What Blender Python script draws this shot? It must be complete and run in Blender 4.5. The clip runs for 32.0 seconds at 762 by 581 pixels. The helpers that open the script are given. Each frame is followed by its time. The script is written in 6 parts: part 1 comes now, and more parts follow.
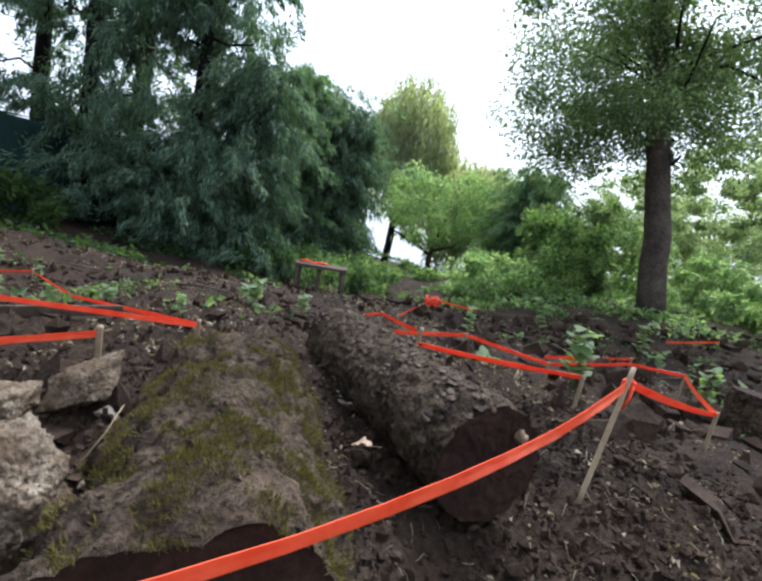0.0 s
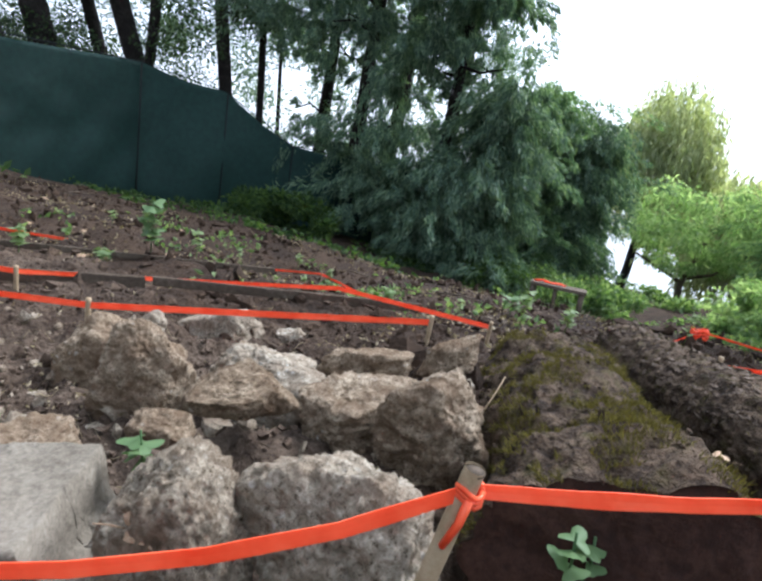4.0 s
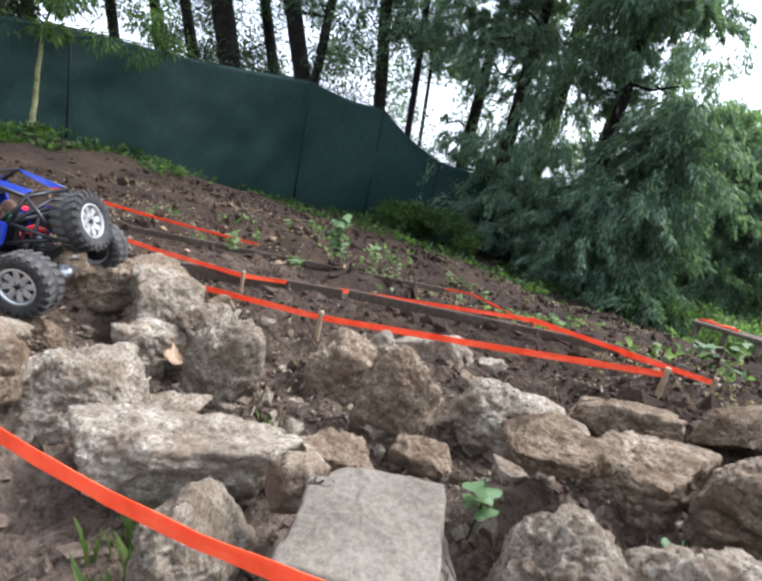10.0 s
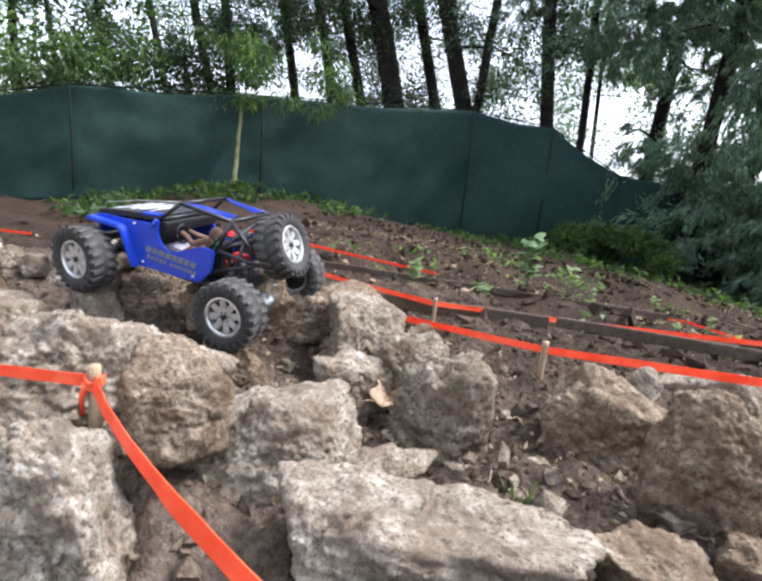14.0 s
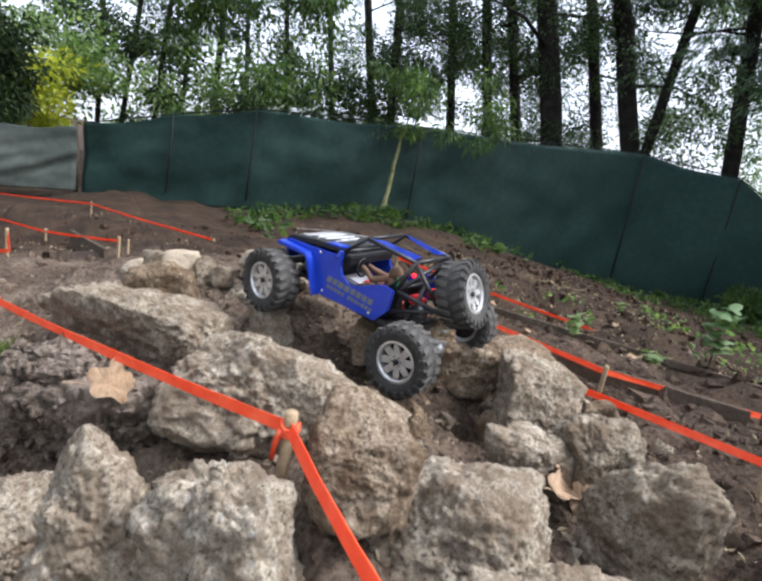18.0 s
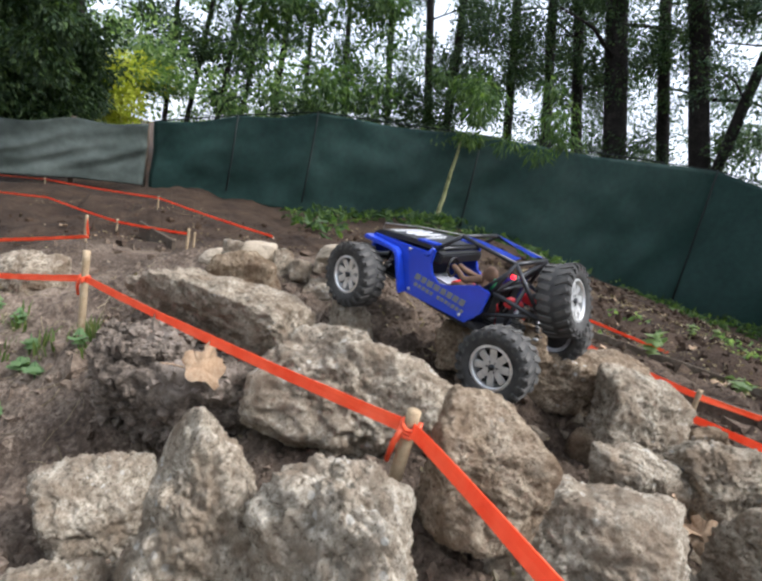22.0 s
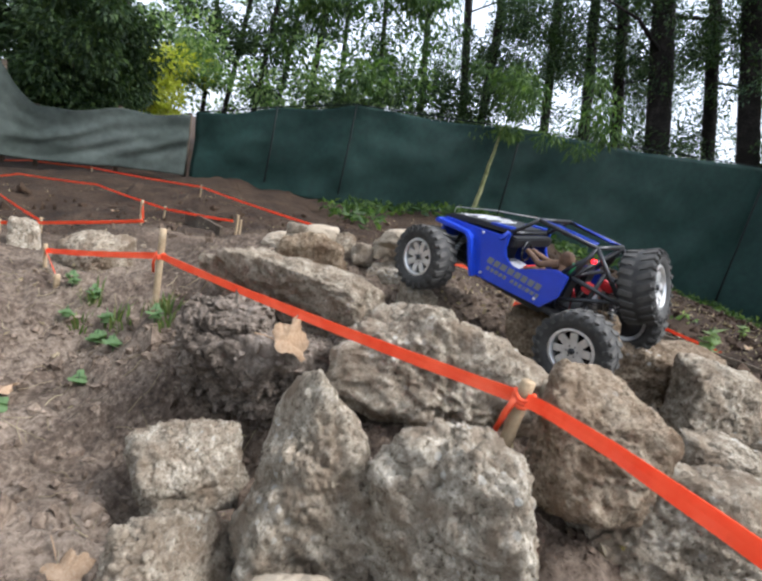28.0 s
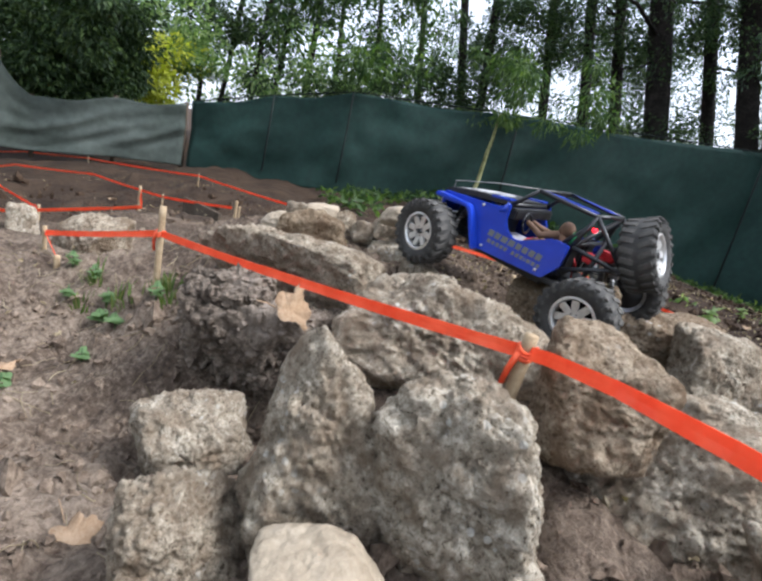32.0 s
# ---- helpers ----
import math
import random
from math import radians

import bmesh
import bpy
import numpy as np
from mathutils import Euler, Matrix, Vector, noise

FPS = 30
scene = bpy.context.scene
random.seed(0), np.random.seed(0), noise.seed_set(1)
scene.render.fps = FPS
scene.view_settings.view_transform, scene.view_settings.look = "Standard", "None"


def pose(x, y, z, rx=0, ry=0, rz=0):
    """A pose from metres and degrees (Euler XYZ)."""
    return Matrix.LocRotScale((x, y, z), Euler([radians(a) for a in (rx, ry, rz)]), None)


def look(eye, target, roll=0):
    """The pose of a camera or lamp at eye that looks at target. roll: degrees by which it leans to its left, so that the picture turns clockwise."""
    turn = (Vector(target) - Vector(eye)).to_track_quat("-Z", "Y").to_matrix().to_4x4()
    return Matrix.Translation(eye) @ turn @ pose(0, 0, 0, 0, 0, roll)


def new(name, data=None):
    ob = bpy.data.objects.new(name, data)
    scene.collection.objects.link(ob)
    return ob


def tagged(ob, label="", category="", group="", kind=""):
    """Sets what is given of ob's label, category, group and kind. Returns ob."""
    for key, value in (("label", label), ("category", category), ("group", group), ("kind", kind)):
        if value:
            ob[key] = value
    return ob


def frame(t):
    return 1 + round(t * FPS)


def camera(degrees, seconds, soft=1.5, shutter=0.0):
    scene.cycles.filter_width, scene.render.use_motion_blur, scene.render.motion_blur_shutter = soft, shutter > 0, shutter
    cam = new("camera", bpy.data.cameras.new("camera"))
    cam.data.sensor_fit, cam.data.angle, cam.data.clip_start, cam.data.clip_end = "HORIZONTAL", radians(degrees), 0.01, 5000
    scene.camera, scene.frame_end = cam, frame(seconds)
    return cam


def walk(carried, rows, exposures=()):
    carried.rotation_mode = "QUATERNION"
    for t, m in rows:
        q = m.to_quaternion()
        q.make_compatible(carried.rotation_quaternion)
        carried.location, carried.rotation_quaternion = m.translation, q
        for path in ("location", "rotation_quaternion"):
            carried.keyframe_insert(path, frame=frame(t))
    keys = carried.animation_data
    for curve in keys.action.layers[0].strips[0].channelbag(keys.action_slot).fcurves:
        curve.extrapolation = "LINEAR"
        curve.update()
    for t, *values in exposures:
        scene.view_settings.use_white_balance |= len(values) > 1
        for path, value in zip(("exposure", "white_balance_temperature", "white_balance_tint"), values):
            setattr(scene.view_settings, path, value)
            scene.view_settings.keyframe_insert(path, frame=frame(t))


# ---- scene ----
cam = camera(76.0, 32.0, soft=2.7)
PATH = [
    (0, (0.420, -0.038, 0.604), (1.020, 1.828, 0.204), 11.91),
    (0.5, (0.412, -0.044, 0.605), (0.982, 1.834, 0.221), 12.72),
    (1, (0.403, -0.050, 0.608), (0.932, 1.842, 0.231), 12.74),
    (1.5, (0.380, -0.050, 0.606), (0.805, 1.860, 0.152), 11.00),
    (2, (0.356, -0.070, 0.606), (0.540, 1.855, 0.107), 9.60),
    (2.5, (0.327, -0.078, 0.588), (0.444, 1.862, 0.115), 10.10),
    (3, (0.278, -0.115, 0.585), (0.237, 1.816, 0.078), 10.40),
    (3.5, (0.226, -0.130, 0.560), (0.036, 1.803, 0.081), 10.50),
    (4, (0.176, -0.130, 0.537), (-0.081, 1.792, 0.046), 10.70),
    (4.5, (0.121, -0.132, 0.523), (-0.216, 1.778, 0.036), 10.95),
    (6.5, (0.063, -0.171, 0.512), (-0.415, 1.702, -0.001), 10.36),
    (7, (0.061, -0.173, 0.503), (-0.433, 1.694, -0.015), 10.52),
    (7.5, (0.058, -0.174, 0.492), (-0.443, 1.688, -0.042), 10.53),
    (8, (0.034, -0.179, 0.480), (-0.489, 1.672, -0.069), 10.06),
    (8.5, (0.025, -0.182, 0.484), (-0.518, 1.667, -0.052), 10.35),
    (9, (0.013, -0.180, 0.486), (-0.544, 1.672, -0.025), 11.30),
    (9.5, (-0.046, -0.195, 0.501), (-0.658, 1.630, -0.041), 10.67),
    (10, (-0.107, -0.192, 0.523), (-0.818, 1.599, -0.011), 12.66),
    (10.5, (-0.150, -0.135, 0.498), (-0.983, 1.601, -0.042), 10.65),
    (11, (-0.175, -0.096, 0.465), (-1.094, 1.596, -0.076), 10.64),
    (11.5, (-0.178, -0.102, 0.461), (-1.118, 1.581, -0.071), 11.96),
    (12, (-0.213, -0.103, 0.449), (-1.216, 1.540, -0.093), 10.13),
    (12.5, (-0.226, -0.108, 0.441), (-1.248, 1.520, -0.113), 9.32),
    (13, (-0.253, -0.106, 0.429), (-1.320, 1.490, -0.131), 8.68),
    (13.5, (-0.279, -0.083, 0.417), (-1.399, 1.486, -0.119), 8.66),
    (14, (-0.324, -0.069, 0.416), (-1.604, 1.382, -0.087), 5.73),
    (14.5, (-0.359, -0.071, 0.409), (-1.718, 1.316, -0.069), 5.02),
    (15, (-0.379, -0.071, 0.407), (-1.779, 1.272, -0.076), 4.90),
    (15.5, (-0.383, -0.089, 0.433), (-1.863, 1.161, -0.062), 5.83),
    (17.5, (-0.419, -0.099, 0.424), (-1.984, 1.040, -0.081), 9.53),
    (18, (-0.459, -0.104, 0.429), (-2.085, 0.965, -0.033), 10.25),
    (18.5, (-0.470, -0.109, 0.411), (-2.103, 0.936, -0.082), 11.52),
    (19, (-0.493, -0.113, 0.415), (-2.151, 0.903, -0.051), 12.38),
    (19.5, (-0.498, -0.120, 0.413), (-2.160, 0.889, -0.054), 12.91),
    (20, (-0.530, -0.139, 0.408), (-2.228, 0.817, -0.041), 13.32),
    (20.5, (-0.537, -0.156, 0.400), (-2.247, 0.778, -0.053), 13.24),
    (21, (-0.541, -0.166, 0.393), (-2.255, 0.757, -0.062), 12.79),
    (21.5, (-0.538, -0.165, 0.388), (-2.253, 0.758, -0.067), 12.20),
    (22, (-0.536, -0.165, 0.382), (-2.250, 0.755, -0.082), 12.43),
    (22.5, (-0.529, -0.163, 0.376), (-2.239, 0.756, -0.103), 12.91),
    (23, (-0.531, -0.165, 0.367), (-2.241, 0.750, -0.123), 12.85),
    (23.5, (-0.549, -0.184, 0.364), (-2.272, 0.706, -0.125), 12.68),
    (24, (-0.563, -0.212, 0.363), (-2.302, 0.648, -0.123), 12.03),
    (24.5, (-0.561, -0.219, 0.356), (-2.297, 0.638, -0.146), 12.64),
    (25, (-0.565, -0.222, 0.361), (-2.312, 0.618, -0.135), 13.07),
    (25.5, (-0.573, -0.235, 0.367), (-2.332, 0.596, -0.097), 11.98),
    (27.5, (-0.562, -0.252, 0.339), (-2.313, 0.572, -0.164), 13.13),
    (28, (-0.559, -0.250, 0.337), (-2.308, 0.577, -0.168), 13.24),
    (28.5, (-0.555, -0.251, 0.332), (-2.304, 0.578, -0.175), 13.01),
    (29, (-0.553, -0.253, 0.325), (-2.298, 0.577, -0.191), 12.84),
    (29.5, (-0.554, -0.255, 0.324), (-2.299, 0.576, -0.192), 12.78),
    (30, (-0.551, -0.251, 0.319), (-2.293, 0.582, -0.203), 12.94),
    (30.5, (-0.548, -0.249, 0.316), (-2.289, 0.584, -0.210), 13.41),
    (31, (-0.545, -0.248, 0.310), (-2.282, 0.587, -0.223), 13.40),
    (31.5, (-0.544, -0.250, 0.303), (-2.280, 0.585, -0.235), 12.98),
    (32, (-0.547, -0.252, 0.301), (-2.283, 0.583, -0.235), 12.79),
]
walk(cam, [(t, look(eye, target, roll)) for t, eye, target, roll in PATH], exposures=[(0, 1.27, 5450, 10), (4, 1.53, 5500, 10), (9, 1.72, 5600, 12), (14, 1.8, 5700, 14), (18, 1.48, 5850, 12), (32, 1.46, 5750, 10)])

# ---- light ----
world = bpy.data.worlds.new("sky")
scene.world = world
world.use_nodes = True
wn, wl = world.node_tree.nodes, world.node_tree.links
sky = wn.new("ShaderNodeTexSky")
sky.sky_type, sky.sun_disc = "NISHITA", False
sky.sun_elevation, sky.sun_rotation = radians(52), radians(35)
sky.air_density, sky.dust_density, sky.ozone_density = 1.0, 5.5, 0.7
veil = wn.new("ShaderNodeMix")  # thin high cloud over the sky
veil.data_type = "RGBA"
veil.inputs["Factor"].default_value = 0.6
veil.inputs["B"].default_value = (9.0, 9.2, 9.4, 1)
wl.new(sky.outputs["Color"], veil.inputs["A"])
wl.new(veil.outputs["Result"], wn["Background"].inputs["Color"])
wn["Background"].inputs["Strength"].default_value = 0.088
sun_data = bpy.data.lights.new("sun", "SUN")
sun_data.energy, sun_data.angle, sun_data.color = 2.1, radians(24), (1.0, 0.96, 0.91)
sun = new("sun", sun_data)
sun.matrix_world = look((6, 8, 13), (0, 0.5, 0))


# ---- materials ----
def node_mat(name):
    m = bpy.data.materials.new(name)
    m.use_nodes = True
    return m, m.node_tree.nodes, m.node_tree.links, m.node_tree.nodes["Principled BSDF"]


def ramp(n, stops):
    r = n.new("ShaderNodeValToRGB")
    while len(r.color_ramp.elements) < len(stops):
        r.color_ramp.elements.new(0.5)
    for e, (p, c) in zip(r.color_ramp.elements, stops):
        e.position, e.color = p, (*c, 1)
    return r


def noise_tex(n, l, coord, scale, detail=5.0, rough=0.6):
    t = n.new("ShaderNodeTexNoise")
    t.inputs["Scale"].default_value, t.inputs["Detail"].default_value, t.inputs["Roughness"].default_value = scale, detail, rough
    l.new(coord, t.inputs["Vector"])
    return t


def mix(n, l, fac, a, b, mode="MIX"):
    x = n.new("ShaderNodeMix")
    x.data_type, x.blend_type = "RGBA", mode
    for sock, v in ((x.inputs["Factor"], fac), (x.inputs["A"], a), (x.inputs["B"], b)):
        if isinstance(v, bpy.types.NodeSocket):
            l.new(v, sock)
        elif isinstance(v, (int, float)):
            sock.default_value = v
        else:
            sock.default_value = (*v, 1)
    return x.outputs["Result"]


def bump(n, l, b, height, strength, distance, normal=None):
    x = n.new("ShaderNodeBump")
    x.inputs["Strength"].default_value, x.inputs["Distance"].default_value = strength, distance
    l.new(height, x.inputs["Height"])
    if normal is not None:
        l.new(normal, x.inputs["Normal"])
    l.new(x.outputs["Normal"], b.inputs["Normal"])
    return x.outputs["Normal"]


def earthy(name, stops, scale, fine, rough=0.95, bump_d=0.01, spots=None, wet=False):
    """Soil, stone, bark: two noises in world size, with relief."""
    m, n, l, b = node_mat(name)
    pos = n.new("ShaderNodeNewGeometry").outputs["Position"]
    big, small = noise_tex(n, l, pos, scale, 6, 0.65), noise_tex(n, l, pos, fine, 5, 0.7)
    col = ramp(n, stops)
    add = n.new("ShaderNodeMath")
    add.operation = "MULTIPLY_ADD"
    l.new(small.outputs["Fac"], add.inputs[0])
    add.inputs[1].default_value = 0.55
    half = n.new("ShaderNodeMath")
    half.operation = "MULTIPLY"
    l.new(big.outputs["Fac"], half.inputs[0])
    half.inputs[1].default_value = 0.55
    l.new(half.outputs[0], add.inputs[2])
    l.new(add.outputs[0], col.inputs["Fac"])
    out = col.outputs["Color"]
    if spots:
        v = n.new("ShaderNodeTexVoronoi")
        v.inputs["Scale"].default_value = spots[0]
        l.new(pos, v.inputs["Vector"])
        r = ramp(n, [(0.0, (1, 1, 1)), (spots[1], (0, 0, 0))])
        l.new(v.outputs["Distance"], r.inputs["Fac"])
        patch = noise_tex(n, l, pos, scale * 1.7, 3)
        pr = ramp(n, [(0.45, (0, 0, 0)), (0.62, (1, 1, 1))])
        l.new(patch.outputs["Fac"], pr.inputs["Fac"])
        out = mix(n, l, mix(n, l, 1.0, r.outputs["Color"], pr.outputs["Color"], "MULTIPLY"), out, spots[2])
    if wet:
        # damp dark mud towards the logs, dusty dry soil on the other bank
        wander = noise_tex(n, l, pos, 0.9, 5)
        mx = n.new("ShaderNodeMath")
        mx.operation = "MULTIPLY_ADD"
        l.new(wander.outputs["Fac"], mx.inputs[0])
        mx.inputs[1].default_value = 3.4
        away = n.new("ShaderNodeVectorMath")
        away.operation = "DISTANCE"
        l.new(pos, away.inputs[0])
        away.inputs[1].default_value = (-1.5, -0.9, -0.3)
        l.new(away.outputs["Value"], mx.inputs[2])
        dry = ramp(n, [(0.0, (1.4, 1.38, 1.34)), (0.40, (1.05, 1.0, 0.95)), (1.0, (0.30, 0.235, 0.18))])
        mr = n.new("ShaderNodeMapRange")
        mr.inputs["From Min"].default_value, mr.inputs["From Max"].default_value = 1.9, 4.3
        l.new(mx.outputs[0], mr.inputs["Value"])
        l.new(mr.outputs["Result"], dry.inputs["Fac"])
        out = mix(n, l, 1.0, out, dry.outputs["Color"], "MULTIPLY")
    l.new(out, b.inputs["Base Color"])
    b.inputs["Roughness"].default_value = rough
    b.inputs["Specular IOR Level"].default_value = 0.25
    nb = bump(n, l, b, small.outputs["Fac"], 0.8, bump_d)
    bump(n, l, b, big.outputs["Fac"], 0.6, bump_d * 2, nb)
    return m


def rock_mat(name, dark, mid, pale, stain):
    """Pitted limestone: mottled greys, pale flecks, brown soil in the hollows, a shade of its own for each stone."""
    m, n, l, b = node_mat(name)
    pos = n.new("ShaderNodeNewGeometry").outputs["Position"]
    info = n.new("ShaderNodeObjectInfo")
    big, med, fine = noise_tex(n, l, pos, 9, 5, 0.6), noise_tex(n, l, pos, 42, 6, 0.72), noise_tex(n, l, pos, 160, 5, 0.75)
    base = ramp(n, [(0.26, dark), (0.44, mid), (0.64, pale)])
    l.new(med.outputs["Fac"], base.inputs["Fac"])
    fl = ramp(n, [(0.37, (0.30, 0.27, 0.23)), (0.45, (0.86, 0.84, 0.80)), (0.57, (1.06, 1.05, 1.03)), (0.66, (1.42, 1.41, 1.38))])
    l.new(fine.outputs["Fac"], fl.inputs["Fac"])
    out = mix(n, l, 1.0, base.outputs["Color"], fl.outputs["Color"], "MULTIPLY")
    v = n.new("ShaderNodeTexVoronoi")
    v.inputs["Scale"].default_value = 60
    l.new(pos, v.inputs["Vector"])
    peb = ramp(n, [(0.0, (1, 1, 1)), (0.20, (1, 1, 1)), (0.27, (0, 0, 0))])
    l.new(v.outputs["Distance"], peb.inputs["Fac"])
    mask = ramp(n, [(0.52, (0, 0, 0)), (0.6, (0.8, 0.8, 0.8))])
    l.new(big.outputs["Fac"], mask.inputs["Fac"])
    out = mix(n, l, mix(n, l, 1.0, peb.outputs["Color"], mask.outputs["Color"], "MULTIPLY"), out, (0.6, 0.58, 0.53))
    sm = noise_tex(n, l, pos, 15, 6, 0.7)
    sr = ramp(n, [(0.44, (0, 0, 0)), (0.62, (0.9, 0.9, 0.9))])
    l.new(sm.outputs["Fac"], sr.inputs["Fac"])
    out = mix(n, l, sr.outputs["Color"], out, stain)
    tint = ramp(n, [(0.0, (0.80, 0.76, 0.70)), (0.5, (1.0, 0.97, 0.92)), (1.0, (1.12, 1.12, 1.10))])
    l.new(info.outputs["Random"], tint.inputs["Fac"])
    out = mix(n, l, 1.0, out, tint.outputs["Color"], "MULTIPLY")
    l.new(out, b.inputs["Base Color"])
    b.inputs["Roughness"].default_value = 0.93
    b.inputs["Specular IOR Level"].default_value = 0.25
    nb = bump(n, l, b, fine.outputs["Fac"], 1.0, 0.008)
    bump(n, l, b, med.outputs["Fac"], 0.8, 0.010, nb)
    return m


def plain(name, col, rough=0.5, metal=0.0, var=0.15, scale=60.0, coat=0.0, bump_d=0.0):
    m, n, l, b = node_mat(name)
    pos = n.new("ShaderNodeTexCoord").outputs["Object"]
    t = noise_tex(n, l, pos, scale)
    r = ramp(n, [(0.3, tuple(c * (1 - var) for c in col)), (0.7, tuple(min(1.0, c * (1 + var)) for c in col))])
    l.new(t.outputs["Fac"], r.inputs["Fac"])
    l.new(r.outputs["Color"], b.inputs["Base Color"])
    b.inputs["Roughness"].default_value, b.inputs["Metallic"].default_value = rough, metal
    b.inputs["Coat Weight"].default_value = coat
    if bump_d:
        bump(n, l, b, t.outputs["Fac"], 0.6, bump_d)
    return m


def leafy(name, a, b_, c, through_w=0.35, rough=0.55):
    """Leaves: a colour for each leaf, with light passing through."""
    m, n, l, b = node_mat(name)
    geo = n.new("ShaderNodeNewGeometry")
    r = ramp(n, [(0.0, a), (0.55, b_), (1.0, c)])
    l.new(geo.outputs["Random Per Island"], r.inputs["Fac"])
    l.new(r.outputs["Color"], b.inputs["Base Color"])
    b.inputs["Roughness"].default_value = rough
    b.inputs["Specular IOR Level"].default_value = 0.3
    tr = n.new("ShaderNodeBsdfTranslucent")
    bright = mix(n, l, 1.0, r.outputs["Color"], (1.5, 1.6, 0.7), "MULTIPLY")
    l.new(bright, tr.inputs["Color"])
    ms = n.new("ShaderNodeMixShader")
    ms.inputs["Fac"].default_value = through_w
    l.new(b.outputs["BSDF"], ms.inputs[1])
    l.new(tr.outputs["BSDF"], ms.inputs[2])
    l.new(ms.outputs["Shader"], n["Material Output"].inputs["Surface"])
    return m


DIRT = earthy("soil", [(0.36, (0.018, 0.012, 0.009)), (0.50, (0.088, 0.065, 0.048)), (0.65, (0.23, 0.185, 0.145))], 3.0, 75, bump_d=0.03, wet=True)
CLOD = earthy("clods", [(0.34, (0.024, 0.017, 0.012)), (0.50, (0.088, 0.065, 0.048)), (0.68, (0.22, 0.175, 0.135))], 6.0, 90, bump_d=0.006, wet=True)
MOUND = earthy("mound_earth", [(0.36, (0.022, 0.017, 0.013)), (0.50, (0.105, 0.082, 0.062)), (0.66, (0.25, 0.205, 0.165))], 9.0, 85, bump_d=0.008)
ROCK = rock_mat("limestone", (0.154, 0.127, 0.0959), (0.34, 0.292, 0.233), (0.577, 0.525, 0.446), (0.227, 0.173, 0.122))
BROWN_ROCK = rock_mat("stained_limestone", (0.103, 0.0762, 0.0517), (0.258, 0.196, 0.137), (0.464, 0.386, 0.296), (0.16, 0.107, 0.0658))
CONCRETE = earthy("concrete", [(0.30, (0.06, 0.049, 0.036)), (0.52, (0.15, 0.128, 0.098)), (0.74, (0.25, 0.22, 0.175))], 7, 150, 0.95, 0.003, spots=(120, 0.3, (0.2, 0.18, 0.15)))
COBBLE = earthy("cobble", [(0.3, (0.18, 0.14, 0.095)), (0.55, (0.31, 0.255, 0.185)), (0.75, (0.42, 0.36, 0.28))], 9, 70, 0.8, 0.002)
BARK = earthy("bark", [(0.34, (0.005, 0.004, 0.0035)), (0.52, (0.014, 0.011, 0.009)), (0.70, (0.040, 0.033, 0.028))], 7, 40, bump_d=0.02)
BROWN_BARK = earthy("brown_bark", [(0.34, (0.03, 0.021, 0.016)), (0.52, (0.085, 0.062, 0.047)), (0.70, (0.17, 0.135, 0.105))], 5, 40, bump_d=0.02)
LOG_BARK = earthy("log_bark", [(0.38, (0.008, 0.005, 0.003)), (0.50, (0.040, 0.025, 0.015)), (0.65, (0.155, 0.108, 0.070))], 14, 85, bump_d=0.03, spots=(38, 0.6, (0.075, 0.064, 0.016)))
BARK_PLATE = earthy("bark_plate", [(0.3, (0.03, 0.02, 0.013)), (0.52, (0.085, 0.06, 0.042)), (0.78, (0.19, 0.15, 0.115))], 14, 90, 0.9, 0.002)
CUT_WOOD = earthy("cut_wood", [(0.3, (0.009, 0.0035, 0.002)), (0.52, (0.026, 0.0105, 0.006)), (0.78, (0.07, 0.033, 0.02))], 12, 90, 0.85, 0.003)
MOSSY_BARK = earthy("mossy_bark", [(0.36, (0.03, 0.032, 0.014)), (0.5, (0.15, 0.155, 0.06)), (0.68, (0.34, 0.33, 0.17))], 9, 40, 0.9, 0.006)
PALE_WOOD = earthy("stake_wood", [(0.3, (0.20, 0.135, 0.075)), (0.55, (0.34, 0.25, 0.15)), (0.8, (0.46, 0.37, 0.25))], 30, 160, 0.7, 0.001)
GREY_WOOD = earthy("weathered_wood", [(0.3, (0.035, 0.025, 0.017)), (0.55, (0.09, 0.068, 0.048)), (0.8, (0.2, 0.165, 0.125))], 6, 60, 0.85, 0.004)
LEAF_DEAD = earthy("dead_leaf", [(0.3, (0.17, 0.10, 0.055)), (0.52, (0.30, 0.20, 0.12)), (0.75, (0.43, 0.32, 0.22))], 30, 200, 0.7, 0.002)
MOSS = leafy("moss", (0.055, 0.045, 0.010), (0.11, 0.092, 0.018), (0.19, 0.155, 0.035), 0.15, 0.9)
NEEDLE = leafy("conifer_spray", (0.05, 0.09, 0.065), (0.115, 0.18, 0.125), (0.23, 0.30, 0.21), 0.4)
NEEDLE_PALE = leafy("green_conifer_spray", (0.07, 0.125, 0.063), (0.14, 0.22, 0.119), (0.25, 0.34, 0.196), 0.45)
LEAF_DARK = leafy("dark_leaves", (0.022, 0.048, 0.016), (0.052, 0.095, 0.028), (0.11, 0.165, 0.048), 0.5)
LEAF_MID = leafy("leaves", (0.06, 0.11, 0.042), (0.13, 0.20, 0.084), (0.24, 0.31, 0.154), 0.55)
# darker copy of the dark leaves, with the woods' shade put into the colour
LEAF_SHADE = leafy("shade_toned_leaves", (0.012, 0.028, 0.010), (0.030, 0.058, 0.018), (0.075, 0.115, 0.035), 0.3)
LEAF_LIGHT = leafy("light_leaves", (0.15, 0.23, 0.112), (0.26, 0.35, 0.196), (0.39, 0.46, 0.308), 0.6)
